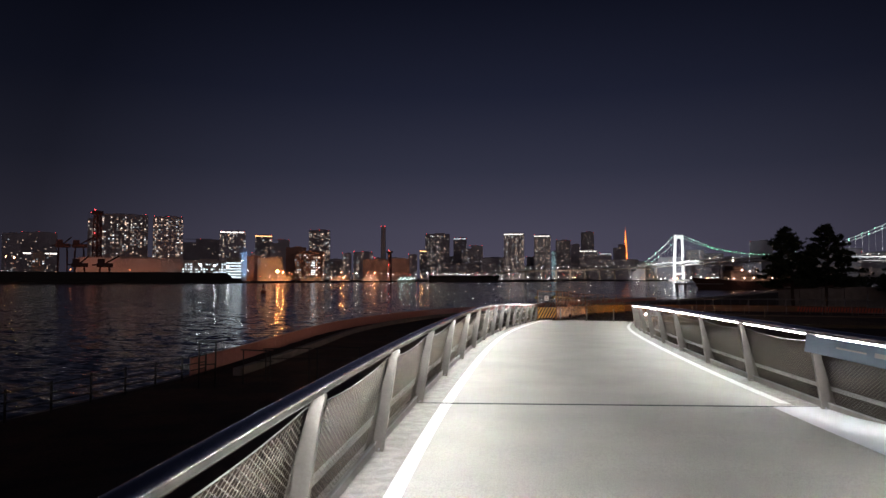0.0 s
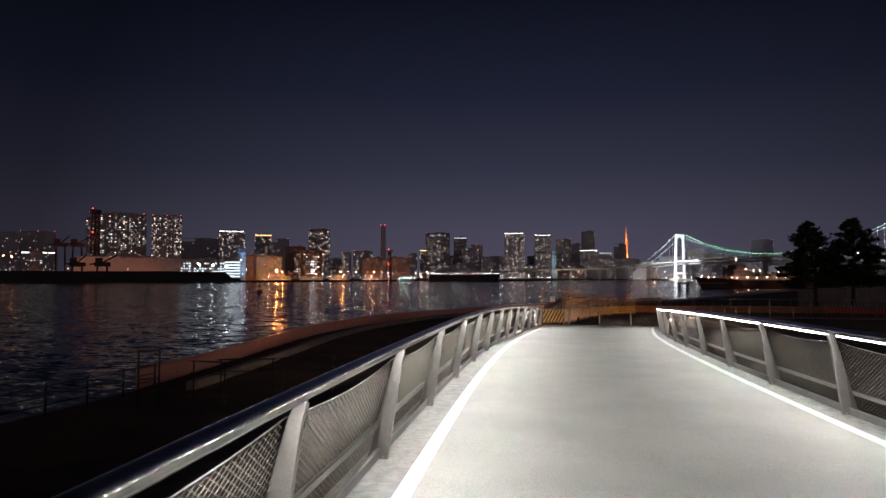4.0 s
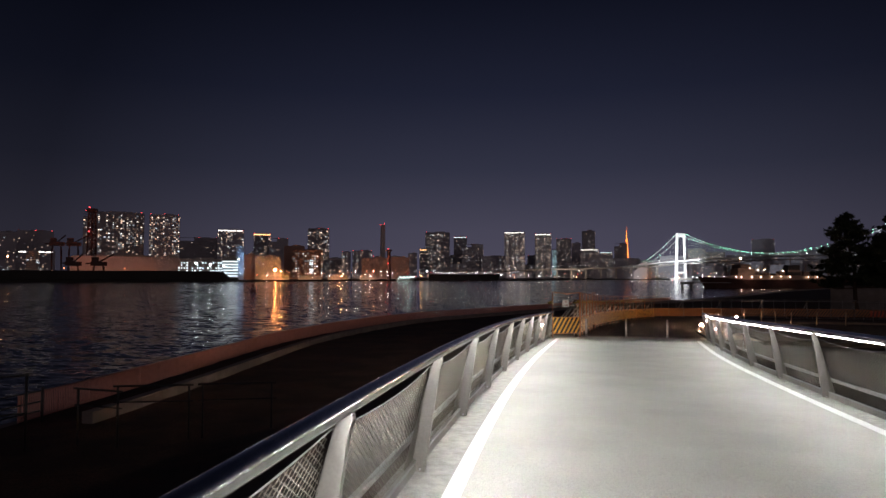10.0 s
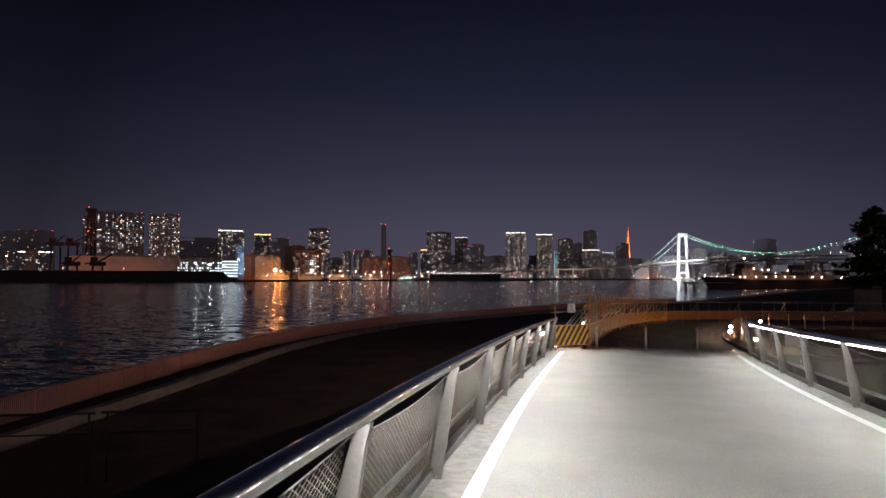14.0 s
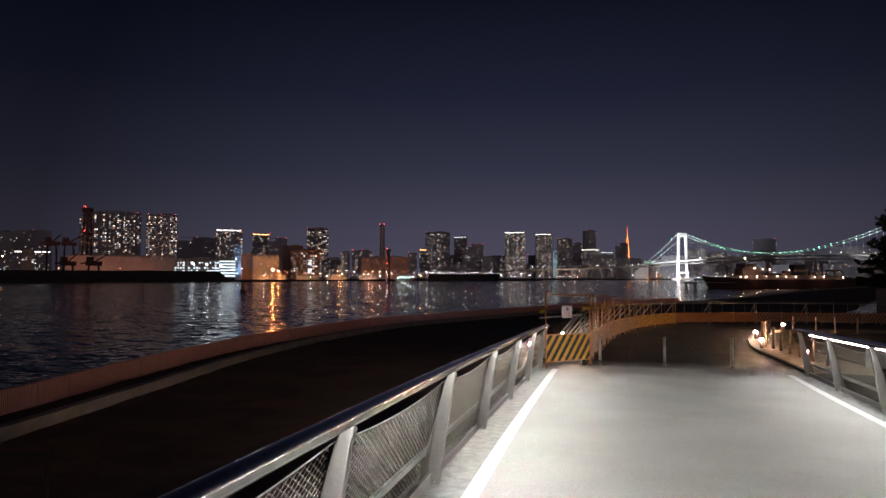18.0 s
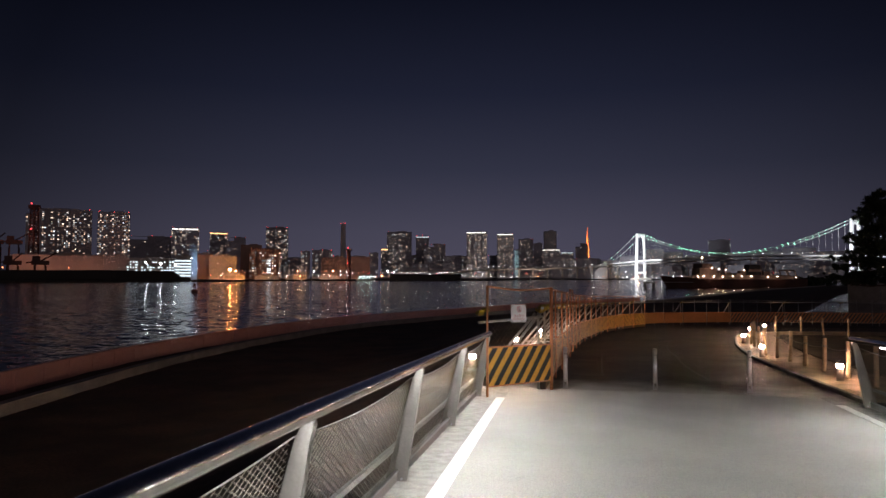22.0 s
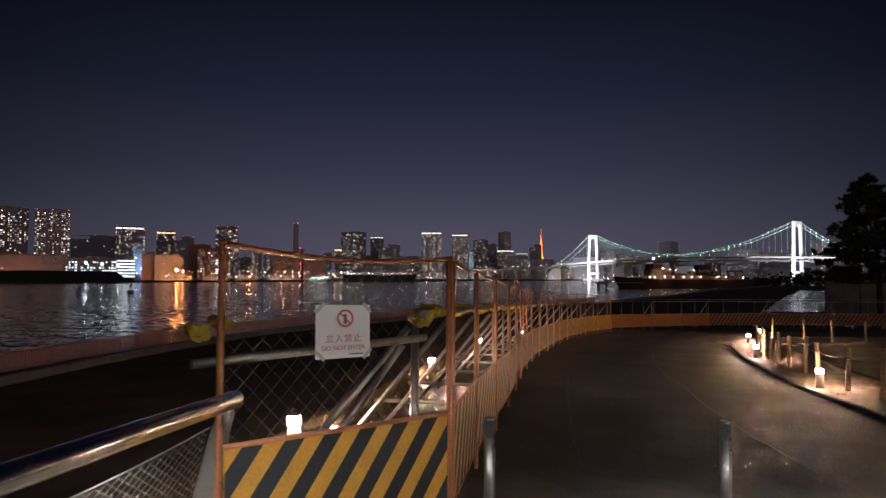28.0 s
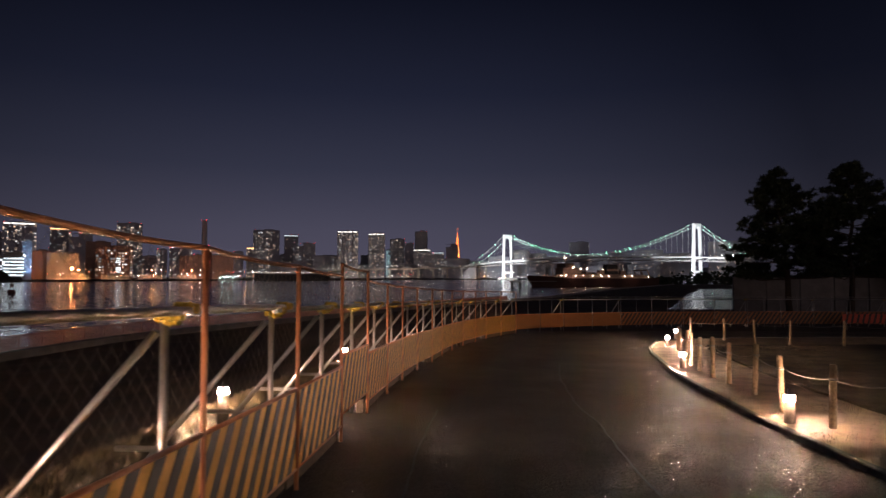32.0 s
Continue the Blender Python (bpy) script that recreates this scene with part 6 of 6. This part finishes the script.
# wooded islet beside the far bridge tower
vs, fs = [], []
rnd = random.Random(5)
for k in range(260):
    u = rnd.random()
    cx, cy = 210 + 330 * u + rnd.uniform(-10, 10), 640 + 60 * u + rnd.uniform(0, 40)
    r = rnd.uniform(4, 8)
    cz = WATER_Z + 2 + rnd.uniform(0, 7) * min(1, 6 * u)
    for _ in range(26):
        v = Vector((rnd.gauss(0, 1), rnd.gauss(0, 1), rnd.gauss(0, 0.8))).normalized() * r * rnd.uniform(0.6, 1)
        b = len(vs)
        s = rnd.uniform(0.8, 1.8)
        p = Vector((cx, cy, cz)) + v
        q = Vector((rnd.gauss(0, 1), rnd.gauss(0, 1), rnd.gauss(0, 1))).normalized()
        e1 = q.orthogonal().normalized() * s
        e2 = q.cross(e1)
        vs += [tuple(p + e1), tuple(p + e2), tuple(p - e1), tuple(p - e2)]
        fs.append((b, b + 1, b + 2, b + 3))
tagged(quads("wooded_islet", vs, fs, NEEDLES), "dark wooded islet beside the bridge", "woods", kind="stuff")


# ---- pines, wall, barrier by the cove ----
def pine(seed, height, spread, lean):
    """Meshes of a black pine: trunk with limbs, and a crown of needle tufts in uneven pads."""
    rnd = random.Random(seed)
    bm = bmesh.new()
    spine = [Vector((lean * (k / 8) ** 1.3 + 0.12 * math.sin(k * 1.3 + seed), 0.10 * math.cos(k * 1.7), height * 0.97 * k / 8)) for k in range(9)]
    for k in range(8):
        tube(bm, spine[k], spine[k + 1], 0.20 * (1 - k / 9), 8, 0.20 * (1 - (k + 1) / 9), caps=k == 0)
    tufts = []
    for k in range(84):
        u = 0.26 + 0.74 * (int(k / 6) * 6 + 3 + rnd.uniform(-1.6, 1.6)) / 84
        i = min(7, int(u * 8))
        root = spine[i].lerp(spine[i + 1], u * 8 - i)
        out = spread * (1.0 - max(0.0, (u - 0.24) / 0.76) ** 1.5) * rnd.uniform(0.55, 1.1) + 0.35
        a = k * 2.4 + rnd.uniform(-0.4, 0.4)
        tip = root + Vector((math.cos(a) * out, math.sin(a) * out, rnd.uniform(-0.05, 0.28) * out))
        mid = root.lerp(tip, 0.5) + Vector((0, 0, -0.06 * out))
        tube(bm, root, mid, 0.05 * (1.2 - u), 5, 0.032, caps=False)
        tube(bm, mid, tip, 0.032, 5, 0.012, caps=False)
        n = 6 + int(out * 9)
        for j in range(n):
            f = rnd.uniform(0.35, 1.05)
            base = root.lerp(tip, f)
            tufts.append(base + Vector((rnd.gauss(0, 0.16), rnd.gauss(0, 0.16), rnd.uniform(-0.04, 0.28))))
    vs, fs = [], []
    for c in tufts:
        for _ in range(34):
            d = Vector((rnd.gauss(0, 1), rnd.gauss(0, 1), rnd.gauss(0.5, 0.8))).normalized()
            ln = rnd.uniform(0.15, 0.32)
            s = d.orthogonal().normalized()
            s = (Matrix.Rotation(rnd.uniform(0, 6.28), 3, d) @ s) * 0.034
            b = len(vs)
            vs += [tuple(c + d * 0.02 - s), tuple(c + d * 0.02 + s), tuple(c + d * ln)]
            fs.append((b, b + 1, b + 2))
    crown = bpy.data.meshes.new("crown")
    crown.from_pydata(vs, [], fs)
    crown.materials.append(NEEDLES)
    return mesh_of("trunk", bm, BARK), crown


PINES = [pine(3, 8.9, 3.5, -0.9), pine(8, 9.4, 3.7, 0.3), pine(13, 7.6, 3.0, 0.5)]
for k, x, y, z, rz, sc in ((0, 22.8, 41.2, -1.1, 0, 1.07), (1, 25.5, 39.4, -1.0, 40, 1.03), (2, 40.0, 58.0, -1.4, 0, 0.95), (1, 43.0, 57.0, -1.4, 150, 0.85), (2, 36.5, 47.0, -1.2, 200, 0.9)):
    tree = thing("pine_tree", "black pine standing dark against the night sky", "tree", "pines by the cove", m=pose(x, y, z, 0, 0, rz) @ Matrix.Diagonal((sc, sc, sc, 1)))
    for nm, me in zip(("trunk", "crown"), PINES[k]):
        part(nm, me, None, tree)
bm = bmesh.new()
for k in range(16):
    box(bm, 2.36, 0.25, 3.2, pose(24.4 + 2.4 * k, 50.2 - 0.35 * k, 0.0, 0, 0, -8.3), 0.02)
tagged(part("garden_wall", bm, LEDGE), "long plain concrete wall panels behind the pines", "wall", kind="structure")
REDBAND = mat("red_white_barrier", (0.42, 0.07, 0.04), 0.6, grain=0.2, scale=3)
for k in range(9):
    x, y = 21.0 + 2.5 * k, 33.0 - 0.45 * k
    ob = thing("low_barrier", "low red and dark striped barrier board on stands", "barrier", "low striped barriers", m=pose(x, y, ramp_z(y), 0, 0, -10))
    bm = bmesh.new()
    box(bm, 2.4, 0.03, 0.45, pose(1.2, 0, 0.5))
    part("board", bm, REDBAND, ob)
    bm = bmesh.new()
    for j in range(9):
        prism(bm, [(0.1 + 0.26 * j, 0.28), (0.21 + 0.26 * j, 0.28), (0.31 + 0.26 * j, 0.72), (0.20 + 0.26 * j, 0.72)], -0.019, 0.019)
    part("stripes", bm, BLACK, ob)
    for sx in (0.2, 2.2):
        bm = bmesh.new()
        tube(bm, (sx, 0, -0.1), (sx, 0, 1.1), 0.02, 6)
        part("stand", bm, PIPE, ob)
pl = thing("street_lamp", "white street lamp among the pines", "lamp", m=pose(30.5, 52.0, -1.3))
bm = bmesh.new()
tube(bm, (0, 0, 0), (0, 0, 5.0), 0.07, 8, 0.05)
part("pole", bm, PIPE, pl)
bm = bmesh.new()
box(bm, 0.5, 0.2, 0.12, pose(0, -0.1, 5.05), 0.02)
part("lamp_head", bm, WHITE_LAMP, pl, "bright white lamp head")

# railing posts of the cove edge, seen over the far fence
for k in range(14):
    x, y = 8 + 3.0 * k, 50 + 1.2 * k
    z = ground_z(x, y)
    ob = thing("cove_rail", "thin dark steel rail bay above the cove", "railing", "cove rail bays", m=pose(x, y, z, 0, 0, 22))
    bm = bmesh.new()
    tube(bm, (0, 0, -0.2), (0, 0, 1.15), 0.04, 6)
    part("post", bm, STEEL_GREY, ob)
    for zz in (0.6, 1.1):
        bm = bmesh.new()
        tube(bm, (0, 0, zz), (3.2, 0, zz), 0.025, 6)
        part("bar", bm, STEEL_GREY, ob)
